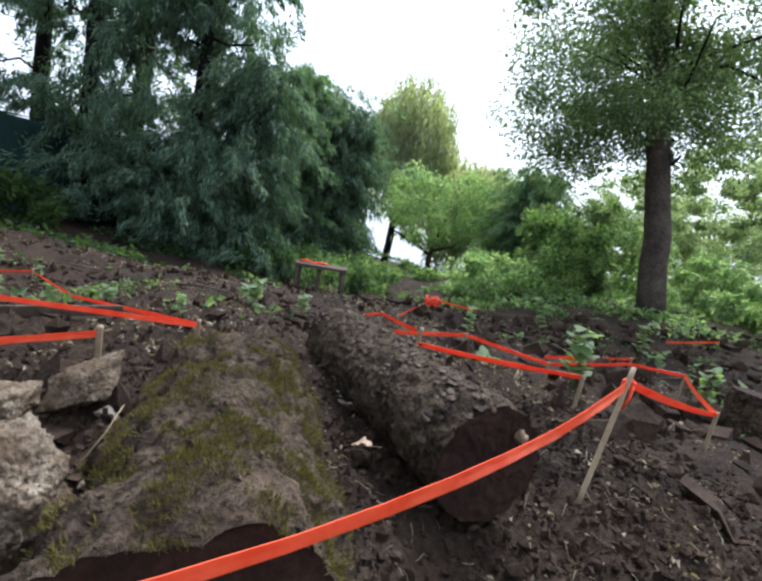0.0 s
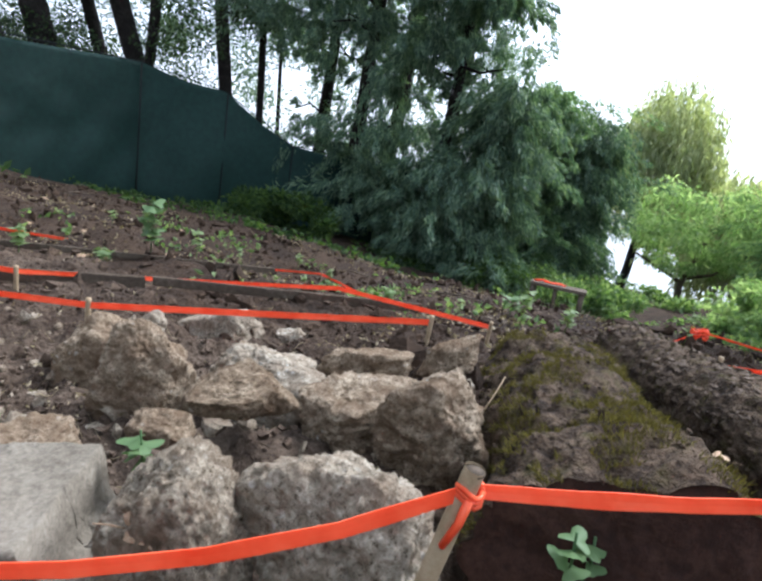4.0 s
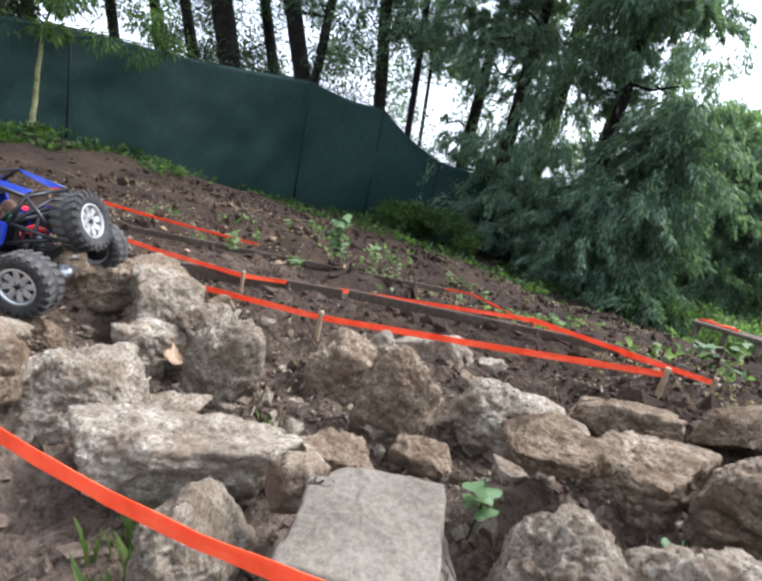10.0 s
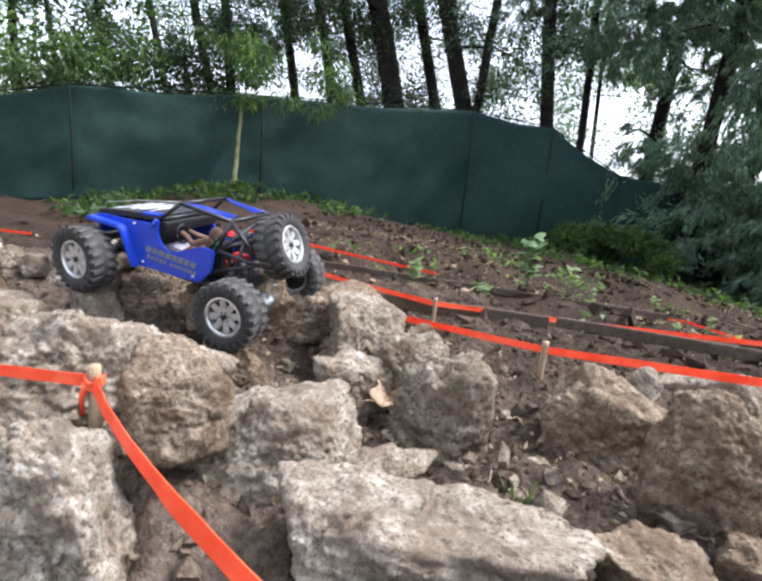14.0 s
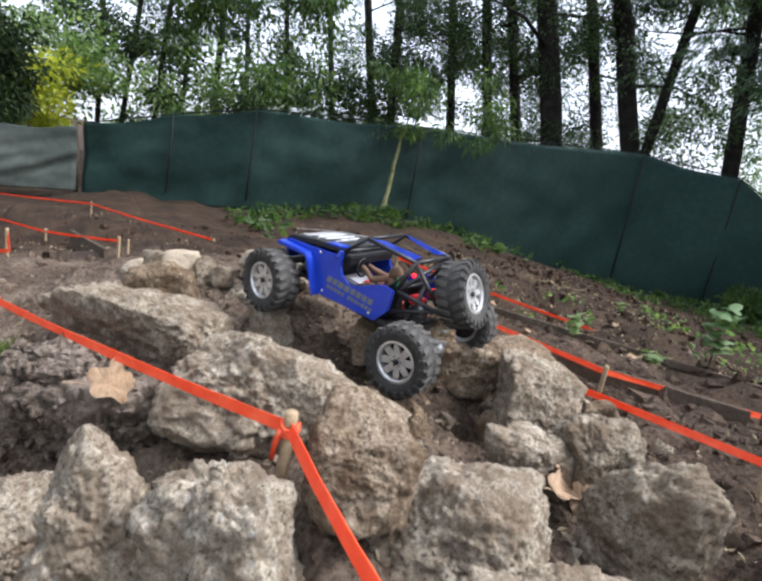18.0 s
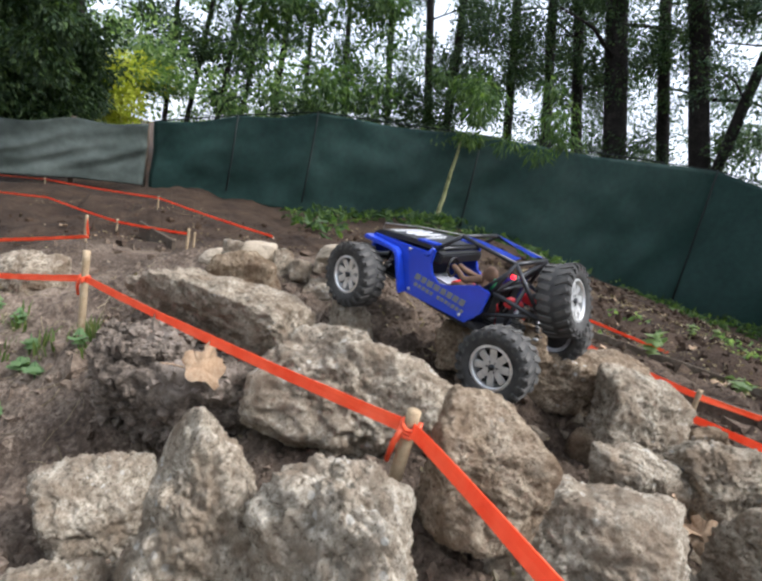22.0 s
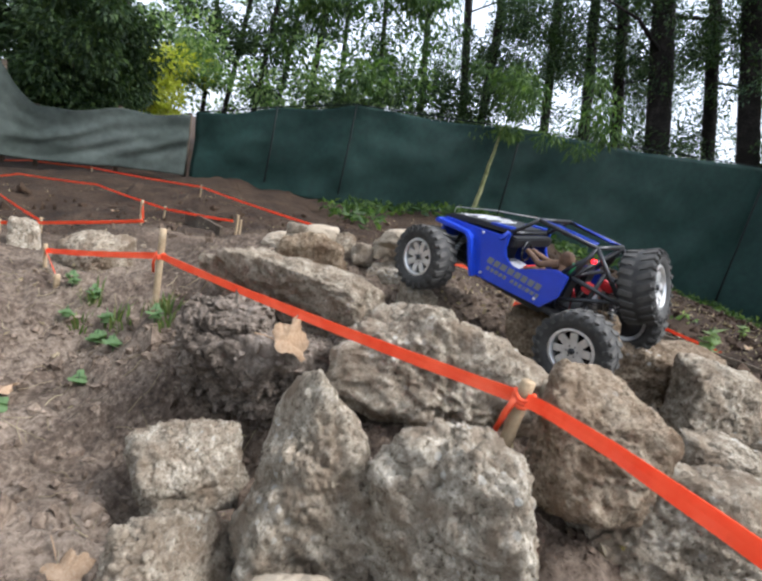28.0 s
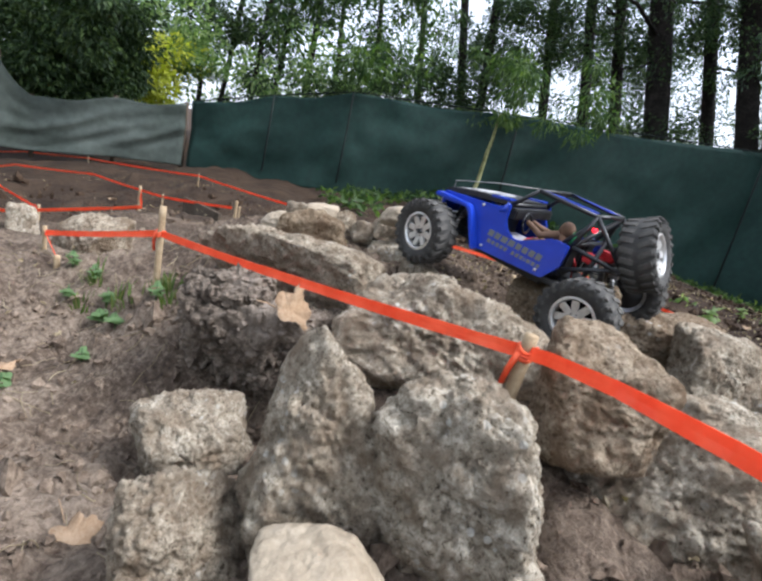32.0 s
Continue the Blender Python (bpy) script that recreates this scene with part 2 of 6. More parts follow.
LEAF_WILLOW = leafy("willow_leaves", (0.22, 0.25, 0.14), (0.36, 0.38, 0.252), (0.48, 0.48, 0.378), 0.55)
LEAF_BIRCH = leafy("birch_leaves", (0.07, 0.11, 0.05), (0.13, 0.18, 0.09), (0.24, 0.29, 0.17), 0.5)
LEAF_OLIVE = leafy("olive_leaves", (0.15, 0.20, 0.119), (0.26, 0.31, 0.21), (0.40, 0.43, 0.35), 0.6)
# yellow-green leaves, with the sunlight on them put into the colour
LEAF_YELLOW = leafy("sun_toned_leaves", (0.28, 0.32, 0.03), (0.42, 0.44, 0.05), (0.5, 0.5, 0.1), 0.5)
PLANT = leafy("weed_leaves", (0.04, 0.08, 0.03), (0.075, 0.14, 0.055), (0.13, 0.20, 0.085), 0.35)
GRASS = leafy("grass", (0.05, 0.085, 0.02), (0.10, 0.15, 0.04), (0.2, 0.2, 0.09), 0.35)
STRAW = leafy("straw", (0.13, 0.10, 0.06), (0.24, 0.19, 0.12), (0.36, 0.3, 0.2), 0.2)


def tape_mat():
    m, n, l, b = node_mat("orange_tape")
    t = noise_tex(n, l, n.new("ShaderNodeNewGeometry").outputs["Position"], 25, 3)
    r = ramp(n, [(0.35, (0.92, 0.115, 0.035)), (0.65, (1.0, 0.19, 0.075))])
    l.new(t.outputs["Fac"], r.inputs["Fac"])
    l.new(r.outputs["Color"], b.inputs["Base Color"])
    b.inputs["Roughness"].default_value = 0.28
    tr = n.new("ShaderNodeBsdfTranslucent")
    l.new(r.outputs["Color"], tr.inputs["Color"])
    ms = n.new("ShaderNodeMixShader")
    ms.inputs["Fac"].default_value = 0.42
    l.new(b.outputs["BSDF"], ms.inputs[1])
    l.new(tr.outputs["BSDF"], ms.inputs[2])
    l.new(ms.outputs["Shader"], n["Material Output"].inputs["Surface"])
    return m


def net_mat(name, a, c):
    """Woven shade cloth: fine horizontal and vertical threads, some light through."""
    m, n, l, b = node_mat(name)
    pos = n.new("ShaderNodeNewGeometry").outputs["Position"]
    big, small = noise_tex(n, l, pos, 1.1, 4), noise_tex(n, l, pos, 14, 4)
    r = ramp(n, [(0.3, a), (0.7, c)])
    l.new(big.outputs["Fac"], r.inputs["Fac"])
    s = ramp(n, [(0.3, (0.8, 0.8, 0.8)), (0.7, (1.15, 1.15, 1.15))])
    l.new(small.outputs["Fac"], s.inputs["Fac"])
    w = n.new("ShaderNodeTexWave")
    w.bands_direction = "Z"
    w.inputs["Scale"].default_value = 60
    l.new(pos, w.inputs["Vector"])
    out = mix(n, l, 1.0, r.outputs["Color"], s.outputs["Color"], "MULTIPLY")
    l.new(out, b.inputs["Base Color"])
    b.inputs["Roughness"].default_value = 0.75
    bump(n, l, b, w.outputs["Fac"], 0.3, 0.004)
    tr = n.new("ShaderNodeBsdfTranslucent")
    l.new(out, tr.inputs["Color"])
    ms = n.new("ShaderNodeMixShader")
    ms.inputs["Fac"].default_value = 0.3
    l.new(b.outputs["BSDF"], ms.inputs[1])
    l.new(tr.outputs["BSDF"], ms.inputs[2])
    l.new(ms.outputs["Shader"], n["Material Output"].inputs["Surface"])
    return m


TAPE = tape_mat()
NET = net_mat("green_shade_net", (0.010, 0.040, 0.031), (0.015, 0.052, 0.041))
NET_GREY = net_mat("grey_green_sheet", (0.055, 0.072, 0.06), (0.11, 0.13, 0.115))
SEAM = plain("dark_cord", (0.005, 0.010, 0.008), 0.95, 0, 0.3, 60)
BLUE = plain("blue_paint", (0.012, 0.045, 0.42), 0.32, 0, 0.12, 30, 0.4)
BLACK = plain("black_plastic", (0.012, 0.012, 0.013), 0.5, 0, 0.3, 80)
TUBE = plain("cage_tube", (0.02, 0.02, 0.022), 0.42, 0.2, 0.4, 120)
RUBBER = plain("tyre_rubber", (0.032, 0.030, 0.027), 0.8, 0, 0.5, 45, 0, 0.002)
DUSTY = plain("dusty_rubber", (0.06, 0.056, 0.05), 0.9, 0, 0.5, 45, 0, 0.002)
CHROME = plain("satin_chrome", (0.62, 0.61, 0.59), 0.36, 0.7, 0.16, 90)
SILVER = plain("cast_aluminium", (0.55, 0.55, 0.55), 0.35, 1.0, 0.1, 90)
WHITE = plain("white_print", (0.72, 0.72, 0.72), 0.5, 0, 0.06, 50)
GREYPRINT = plain("grey_print", (0.15, 0.16, 0.16), 0.55, 0, 0.1, 70)
RED = plain("red_part", (0.55, 0.02, 0.025), 0.4, 0, 0.1, 60)
GREEN = plain("green_part", (0.02, 0.2, 0.06), 0.4, 0, 0.1, 60)
DOLL = plain("doll_cloth", (0.15, 0.085, 0.05), 0.85, 0, 0.35, 40)
CLOTH = plain("pale_cloth", (0.42, 0.42, 0.46), 0.9, 0, 0.2, 40)
CABLE = plain("grey_cable", (0.35, 0.35, 0.33), 0.6, 0, 0.1, 60)


def glow(name, col, power):
    m, n, l, b = node_mat(name)
    b.inputs["Base Color"].default_value = (*col, 1)
    b.inputs["Emission Color"].default_value = (*col, 1)
    b.inputs["Emission Strength"].default_value = power
    return m


LIGHT_RED = glow("tail_light_glow", (1.0, 0.01, 0.02), 1.2)


# ---- mesh helpers ----
def part(name, bm, material, parent=None, label="", smooth=True):
    me = bpy.data.meshes.new(name)
    bm.to_mesh(me)
    bm.free()
    me.materials.append(material)
    if smooth:
        me.shade_smooth()
    ob = new(name, me)
    if parent is not None:
        ob.parent = parent
    return tagged(ob, label)


def mesh_of(name, verts, faces, material, parent=None, smooth=False):
    me = bpy.data.meshes.new(name)
    verts, faces = np.asarray(verts, np.float32), np.asarray(faces, np.int32)
    k = faces.shape[1]
    me.vertices.add(len(verts))
    me.vertices.foreach_set("co", verts.ravel())
    me.loops.add(faces.size)
    me.loops.foreach_set("vertex_index", faces.ravel())
    me.polygons.add(len(faces))
    me.polygons.foreach_set("loop_start", np.arange(0, faces.size, k, dtype=np.int32))
    me.update(calc_edges=True)
    me.materials.append(material)
    if smooth:
        me.shade_smooth()
    else:
        me.shade_flat()
    ob = new(name, me)
    if parent is not None:
        ob.parent = parent
    return ob


def empty(name, m=None):
    ob = new(name)
    ob.empty_display_size = 0.05
    if m is not None:
        ob.matrix_world = m
    return ob


def box(bm, lo, hi, bevel=0.0, m=None):
    c, s = (Vector(lo) + Vector(hi)) / 2, Vector(hi) - Vector(lo)
    r = bmesh.ops.create_cube(bm, size=1.0, matrix=(m or Matrix()) @ Matrix.Translation(c) @ Matrix.Diagonal((*s, 1)))
    if bevel:
        edges = list({e for v in r["verts"] for e in v.link_edges})
        bmesh.ops.bevel(bm, geom=edges, offset=bevel, segments=2, affect="EDGES")


def tube(bm, pts, r, sides=8, taper=None):
    """A round bar along points, r at the start and taper at the end."""
    pts = [Vector(p) for p in pts]
    rings, n = [], len(pts)
    side = None
    for i, p in enumerate(pts):
        d = (pts[min(i + 1, n - 1)] - pts[max(i - 1, 0)]).normalized()
        if side is None:
            side = d.orthogonal().normalized()
        side = (side - d * side.dot(d)).normalized()
        other = d.cross(side)
        k = r + ((taper if taper is not None else r) - r) * i / max(n - 1, 1)
        rings.append([bm.verts.new(p + k * (math.cos(a) * side + math.sin(a) * other)) for a in (2 * math.pi * j / sides for j in range(sides))])
    for a, b in zip(rings, rings[1:]):
        for j in range(sides):
            bm.faces.new((a[j], a[(j + 1) % sides], b[(j + 1) % sides], b[j]))
    bm.faces.new(rings[0][::-1])
    bm.faces.new(rings[-1])


def extrude_xz(bm, outline, y0, y1, bevel=0.0):
    """A flat outline in x and z, given thickness along y."""
    a = [bm.verts.new((x, y0, z)) for x, z in outline]
    b = [bm.verts.new((x, y1, z)) for x, z in outline]
    n = len(outline)
    fs = [bm.faces.new(a), bm.faces.new(b[::-1])]
    for i in range(n):
        fs.append(bm.faces.new((a[i], b[i], b[(i + 1) % n], a[(i + 1) % n])))
    bmesh.ops.recalc_face_normals(bm, faces=fs)
    if bevel:
        bmesh.ops.bevel(bm, geom=list({e for f in fs for e in f.edges}), offset=bevel, segments=2, affect="EDGES", clamp_overlap=True)


# ---- stones ----
def ball_mesh(level):
    bm = bmesh.new()
    bmesh.ops.create_icosphere(bm, subdivisions=level, radius=1.0)
    v = np.array([x.co[:] for x in bm.verts])
    f = np.array([[x.index for x in q.verts] for q in bm.faces])
    bm.free()
    return v, f


BALL5, BALL4, BALL1 = ball_mesh(6), ball_mesh(5), ball_mesh(1)
SPOTS = []


def fbm(v, scale, octaves, seed):
    off = Vector((seed * 3.17, seed * 1.71, seed * 5.3))
    return np.array([noise.fractal(Vector(p) * scale + off, 0.9, 2.1, octaves) for p in v])


def stone_shape(size, seed, sharp, cuts, rough, fine=True, peak=False):
    """A boulder: a broken block bounded by planes, with worn edges, chips and pits."""
    rng = np.random.default_rng(seed)
    u, f = BALL5 if fine else BALL4
    u = u / np.linalg.norm(u, axis=1, keepdims=True)
    n = np.concatenate([np.eye(3), -np.eye(3)]) + rng.normal(size=(6, 3)) * 0.27
    n = np.concatenate([n, rng.normal(size=(cuts, 3))])
    n /= np.linalg.norm(n, axis=1, keepdims=True)
    h = np.concatenate([rng.uniform(0.74, 0.92, 6), rng.uniform(0.82, 1.06, cuts)])
    if peak:
        n = np.concatenate([n, [(0.93, 0.05, 0.36), (-0.74, -0.1, 0.66), (0.1, -0.75, 0.65)]])
        h = np.concatenate([h, [0.66, 0.56, 0.74]])
    wob = u + 0.05 * np.stack([fbm(u, 2.6, 2, seed + i) for i in (1, 2, 3)], 1)
    r = (np.maximum(wob @ n.T, 0) / h) ** sharp
    v = u * (r.sum(1) ** (-1 / sharp))[:, None]
    v *= np.array(size) / 2 / np.abs(v).max(0)
    s = float(np.mean(size))
    k = 1 / s
    v += u * (fbm(v, 2.4 * k, 3, seed) * 0.045 * s * rough)[:, None]
    step = fbm(v, 5 * k, 3, seed + 50)
    v += u * (np.round(step * 4) / 4 * 0.030 * s * rough + np.minimum(step, 0.2) * 0.02 * s * rough)[:, None]
    pit = fbm(v, 11 * k, 4, seed + 90)
    v -= u * (np.maximum(pit - 0.12, 0) * 0.06 * s * rough)[:, None]
    v += u * (fbm(v, 34 * k, 4, seed + 20) * 0.021 * s * rough)[:, None]
    ridge = 1 - 2 * np.abs(fbm(v, 16 * k, 3, seed + 33))
    v -= u * (np.clip(-ridge, 0, 1) * 0.025 * s * rough)[:, None]
    v = (v - (v.max(0) + v.min(0)) / 2) * (np.array(size) / (v.max(0) - v.min(0)))
    return v, f


def set_stone(name, x, y, z, w, d, h, yaw, lean, seed, label, material, boxy, cuts, rough, group):
    w, d, h = w * 1.09, d * 1.09, h * 1.09
    v, f = stone_shape((w, d, h), seed, boxy, cuts, rough, w > 0.11, "pointed" in label)
    ob = mesh_of(name, v, f, material, smooth=True)
    ob.matrix_world = pose(x, y, z, 0, lean, yaw)
    tagged(ob, label, "rock", group)
    SPOTS.append((x, y, z, h, w))
    return ob


def rock(x, y, z, w, d, h, yaw, lean, seed, label):
    brown = any(k in label for k in ("brown", "earth", "muddy", "red", "dusty")) and "pale" not in label
    return set_stone("boulder", x, y, z, w, d, h, yaw, lean, seed, label, BROWN_ROCK if brown else ROCK, *((8, 5, 1.1) if "rounded" in label else (9, 9, 1.0) if "pitted" in label or "lichen" in label else (19, 9, 0.75)), "boulders of the rock bed")


def slab_rock(x, y, z, w, d, h, yaw, lean, seed, label):
    return set_stone("stone_slab", x, y, z, w, d, h, yaw, lean, seed, label, ROCK, 16, 5, 0.9, "boulders of the rock bed")


def cobble(x, y, z, w, d, h, yaw, lean, seed, label):
    return set_stone("cobble", x, y, z, w, d, h, yaw, lean, seed, label, COBBLE, 4, 3, 0.3, "cobbles")


def earth_mound(x, y, z, w, d, h, yaw, lean, seed, label):
    ob = set_stone("earth_mound", x, y, z, w, d, h, yaw, lean, seed, label, MOUND, 5, 5, 1.6, "earth mounds")
    SPOTS.pop()
    at = np.array([q.co[:] for q in ob.data.vertices])
    pick = np.random.default_rng(seed).permutation(len(at))[:2600]
    u, f = BALL1
    g = np.random.default_rng(seed + 1)
    sz = 0.0015 + 0.011 * g.random(len(pick)) ** 4
    cv = u[None] * (sz[:, None, None] * g.uniform(0.4, 1.4, (len(pick), len(u), 1))) * g.uniform(0.6, 1.5, (len(pick), 1, 3)) + at[pick][:, None]
    cf = f[None] + (np.arange(len(pick)) * len(u))[:, None, None]
    tagged(mesh_of("crumb_layer", cv.reshape(-1, 3), cf.reshape(-1, 3), MOUND, ob), "dark crumbs of earth", kind="stuff")
    return tagged(ob, label, "earth mound")


def concrete_block(x, y, z, w, d, h, yaw, lean, seed, label):
    """A broken hollow block: an open core in front and a lower step at one side."""
    m = 64
    g = np.linspace(-0.5, 0.5, m)
    a, b = [q.ravel() for q in np.meshgrid(g, g, indexing="ij")]
    o = np.full(m * m, 0.5)
    sheets = ((a, -o, b), (-a, o, b), (o, a, b), (-o, -a, b), (a, b, o), (a, -b, -o))
    v = np.concatenate([np.stack(s, 1) for s in sheets])
    i = np.arange(m * m).reshape(m, m)
    q = np.stack([i[:-1, :-1], i[1:, :-1], i[1:, 1:], i[:-1, 1:]], -1).reshape(-1, 4)
    f = np.concatenate([q + k * m * m for k in range(6)])
    v, first = np.unique(np.round(v, 5), axis=0, return_inverse=True)
    f = first.ravel()[f]
    core = (v[:, 0] - 0.10) ** 2 / 0.125 ** 2 + (v[:, 2] - 0.10) ** 2 / 0.14 ** 2
    front = np.clip((1.0 - core) * 9, 0, 1) * (v[:, 1] < -0.49)
    # rounded edges, a slanted front and a lower broken step at one end
    e = 0.5 - np.abs(v)
    edge = np.sort(e, 1)[:, 1]
    v *= (1 - 0.022 * np.clip(1 - edge / 0.03, 0, 1) ** 2)[:, None]
    v[:, 1] += front * 0.6
    v = v * np.array([w * 1.22, d, h])
    v[:, 0] += 0.11 * w
    low = np.clip((v[:, 0] - 0.47 * w) / (0.03 * w), 0, 1)
    v[:, 2] = np.where(v[:, 2] > 0, v[:, 2] * (1 - low * (0.45 + 2.0 * (v[:, 0] - 0.47 * w) / w)), v[:, 2])
    under = np.clip(0.42 * h - v[:, 2], 0, h)
    v[:, 1] += np.where(v[:, 1] < 0, 0.5, 0.0) * under
    v[:, 0] += 0.12 * under * np.sign(-v[:, 0])
    # the far corners are chipped off
    v[:, 1] -= 0.10 * d * np.clip((np.abs(v[:, 0] - 0.02) - 0.36 * w) / (0.12 * w), 0, 1) * (v[:, 1] > 0.3 * d)
    v[:, 2] += 0.004 * fbm(v, 14, 3, 4) + 0.0016 * fbm(v, 90, 3, 9)
    v[:, 1] += 0.006 * fbm(v, 16, 4, 7) + 0.0016 * fbm(v, 90, 3, 8)
    v[:, 0] += 0.005 * fbm(v, 20, 3, 2)
    ob = mesh_of("concrete_block", v, f, CONCRETE, smooth=True)
    ob.matrix_world = pose(x, y, z, 0, lean, yaw)
    SPOTS.append((x, y, z, h, w))
    return tagged(ob, label, "concrete block")


concrete_block(-0.214, 0.235, 0.035, 0.165, 0.170, 0.240, 16, -8, 1, "grey broken hollow concrete block lying among the boulders")
rock(0.130, 0.304, 0.125, 0.190, 0.145, 0.245, -13, -8, 2, "large pitted limestone rock beside a bamboo stake")
rock(-0.028, 0.249, 0.096, 0.150, 0.118, 0.271, 7, -8, 3, "pitted limestone rock with a fallen leaf on it")
rock(0.200, 0.525, 0.172, 0.160, 0.140, 0.185, -15, -8, 4, "rounded weathered boulder against the mossy log")
rock(0.072, 0.599, 0.121, 0.183, 0.137, 0.123, -4, -8, 5, "flat reddish stone wedged between boulders")
rock(-0.119, 0.757, 0.030, 0.251, 0.188, 0.202, 0, -10, 6, "slanted grey slab of stone")
rock(0.052, 0.825, 0.129, 0.187, 0.140, 0.092, -9, -10, 7, "flat earthy stone at the back of the rock bed")
rock(-0.395, 0.176, 0.016, 0.138, 0.108, 0.227, 50, -8, 8, "pale sharp-edged rock in the front row")
rock(-0.339, 0.263, 0.111, 0.071, 0.053, 0.081, 39, -8, 9, "muddy angular rock in the bed")
rock(-0.552, 0.299, 0.018, 0.325, 0.152, 0.149, 36, -7, 10, "long pale limestone boulder across the track")
rock(-0.361, 0.428, 0.040, 0.116, 0.087, 0.082, 9, -7, 11, "muddy angular rock beside the long boulder")
rock(-0.269, 0.595, 0.004, 0.117, 0.088, 0.079, -1, -7, 12, "dark muddy stone among boulders")
rock(-0.507, 0.812, -0.008, 0.237, 0.178, 0.219, 14, -7, 13, "earth-covered brown boulder behind the mud")
rock(-0.360, 0.665, 0.055, 0.161, 0.121, 0.227, 6, -7, 14, "tall dusty boulder beside the mud")
rock(-0.433, 1.116, 0.015, 0.232, 0.174, 0.114, 7, -7, 15, "pale flat stone near the board edge")
rock(-0.262, 0.983, -0.011, 0.074, 0.056, 0.104, -1, -7, 16, "small brown stone among the boulders")
rock(-0.739, 0.589, 0.003, 0.171, 0.128, 0.223, 34, -7, 17, "rough grey boulder in the bed")
rock(-0.825, 0.300, -0.008, 0.245, 0.150, 0.195, 46, -8, 18, "pale wedge-shaped boulder beside the tape")
rock(-1.499, 0.294, 0.020, 0.099, 0.074, 0.139, 73, -7, 19, "pale angular stone in the back row")
rock(-0.062, 0.451, 0.204, 0.144, 0.108, 0.053, 13, -3, 20, "flat red-brown stone in the mud")
rock(0.211, 0.824, 0.189, 0.110, 0.083, 0.085, -9, -8, 21, "small brown stone by the mossy log")
slab_rock(-1.148, 0.172, 0.030, 0.390, 0.215, 0.210, 30, -9, 22, "long flat slab with a dark broken face")
slab_rock(-1.580, 0.020, 0.018, 0.440, 0.200, 0.155, 36, -5, 23, "weathered flat slab above the earth bank")
rock(-0.869, 0.181, 0.096, 0.139, 0.104, 0.155, 44, -10, 24, "large brown-stained angular boulder under the tape")
rock(-0.943, 0.583, -0.020, 0.144, 0.108, 0.152, 60, -11, 25, "rough grey boulder in the bed")
rock(-1.052, 0.725, 0.024, 0.188, 0.141, 0.193, 60, -11, 26, "upright grey boulder at the back")
rock(-1.229, 0.735, 0.036, 0.342, 0.171, 0.132, 60, -11, 27, "flat weathered slab on top of the bed")
rock(-1.305, 0.538, 0.067, 0.223, 0.111, 0.129, 60, -11, 28, "brown flat stone behind the bed")
rock(-1.082, 0.647, -0.052, 0.076, 0.057, 0.084, 60, -11, 29, "small round brown stone")
cobble(-1.035, 0.288, 0.078, 0.049, 0.044, 0.040, 48, -10, 30, "small pale cobble between boulders")
rock(-0.872, 0.043, -0.015, 0.168, 0.126, 0.250, 48, -10, 31, "big rounded pitted boulder beside the track")
rock(-0.977, -0.079, -0.031, 0.162, 0.122, 0.275, 69, -10, 32, "tall pointed pitted boulder beside the bank")
rock(-1.256, -0.167, -0.250, 0.175, 0.150, 0.252, 85, -10, 33, "pale pitted rock beside the earth bank")
rock(-0.985, -0.188, -0.135, 0.170, 0.125, 0.156, 83, -10, 34, "lichen-spotted pale rock on the earth")
cobble(-0.852, -0.104, -0.066, 0.114, 0.102, 0.061, 66, -10, 35, "smooth tan cobble stone between boulders")
rock(-2.946, -0.778, -0.294, 0.113, 0.085, 0.159, 102, -10, 36, "pale blocky stone beside a stake")
rock(-2.323, -0.448, -0.173, 0.236, 0.177, 0.159, 97, -10, 37, "pale stone half sunk in the earth")
cobble(-1.976, 0.183, 0.058, 0.119, 0.089, 0.064, 74, -10, 38, "rounded tan cobble on the ridge")
cobble(-1.970, 0.075, 0.043, 0.127, 0.095, 0.068, 79, -10, 39, "rounded tan cobble on the ridge")
cobble(-1.842, 0.216, 0.041, 0.125, 0.094, 0.067, 72, -10, 40, "small tan stone on the ridge")
rock(-1.924, 0.397, 0.083, 0.125, 0.093, 0.084, 65, -10, 41, "small grey stone on the ridge")
rock(-1.809, 0.454, 0.092, 0.125, 0.094, 0.086, 61, -10, 42, "small grey stone on the ridge")
rock(-1.722, 0.340, 0.017, 0.205, 0.154, 0.138, 64, -10, 43, "grey stone on the ridge under the toy car")
rock(-1.680, 0.080, 0.047, 0.180, 0.108, 0.167, 60, -5, 44, "weathered slab on the ridge")
earth_mound(-1.404, -0.035, -0.103, 0.281, 0.211, 0.235, 82, -10, 45, "damp brown earth mound below the slab")
earth_mound(-1.436, -0.121, -0.048, 0.159, 0.120, 0.163, 82, -11, 46, "dry brown earth bank under the slab")
cobble(-1.854, 0.145, 0.097, 0.093, 0.070, 0.064, 81, -5, 47, "rounded tan cobble in the heap on the ridge")
cobble(-1.838, 0.141, 0.051, 0.074, 0.055, 0.057, 81, -5, 48, "rounded tan cobble in the heap on the ridge")
rock(-1.797, 0.202, 0.090, 0.055, 0.041, 0.077, 78, -5, 49, "small pale stone in the heap on the ridge")
rock(-1.891, 0.092, 0.083, 0.070, 0.052, 0.076, 83, -5, 50, "small pale stone in the heap on the ridge")
rock(-1.763, 0.241, 0.086, 0.060, 0.045, 0.063, 77, -5, 51, "small pale stone in the heap on the ridge")
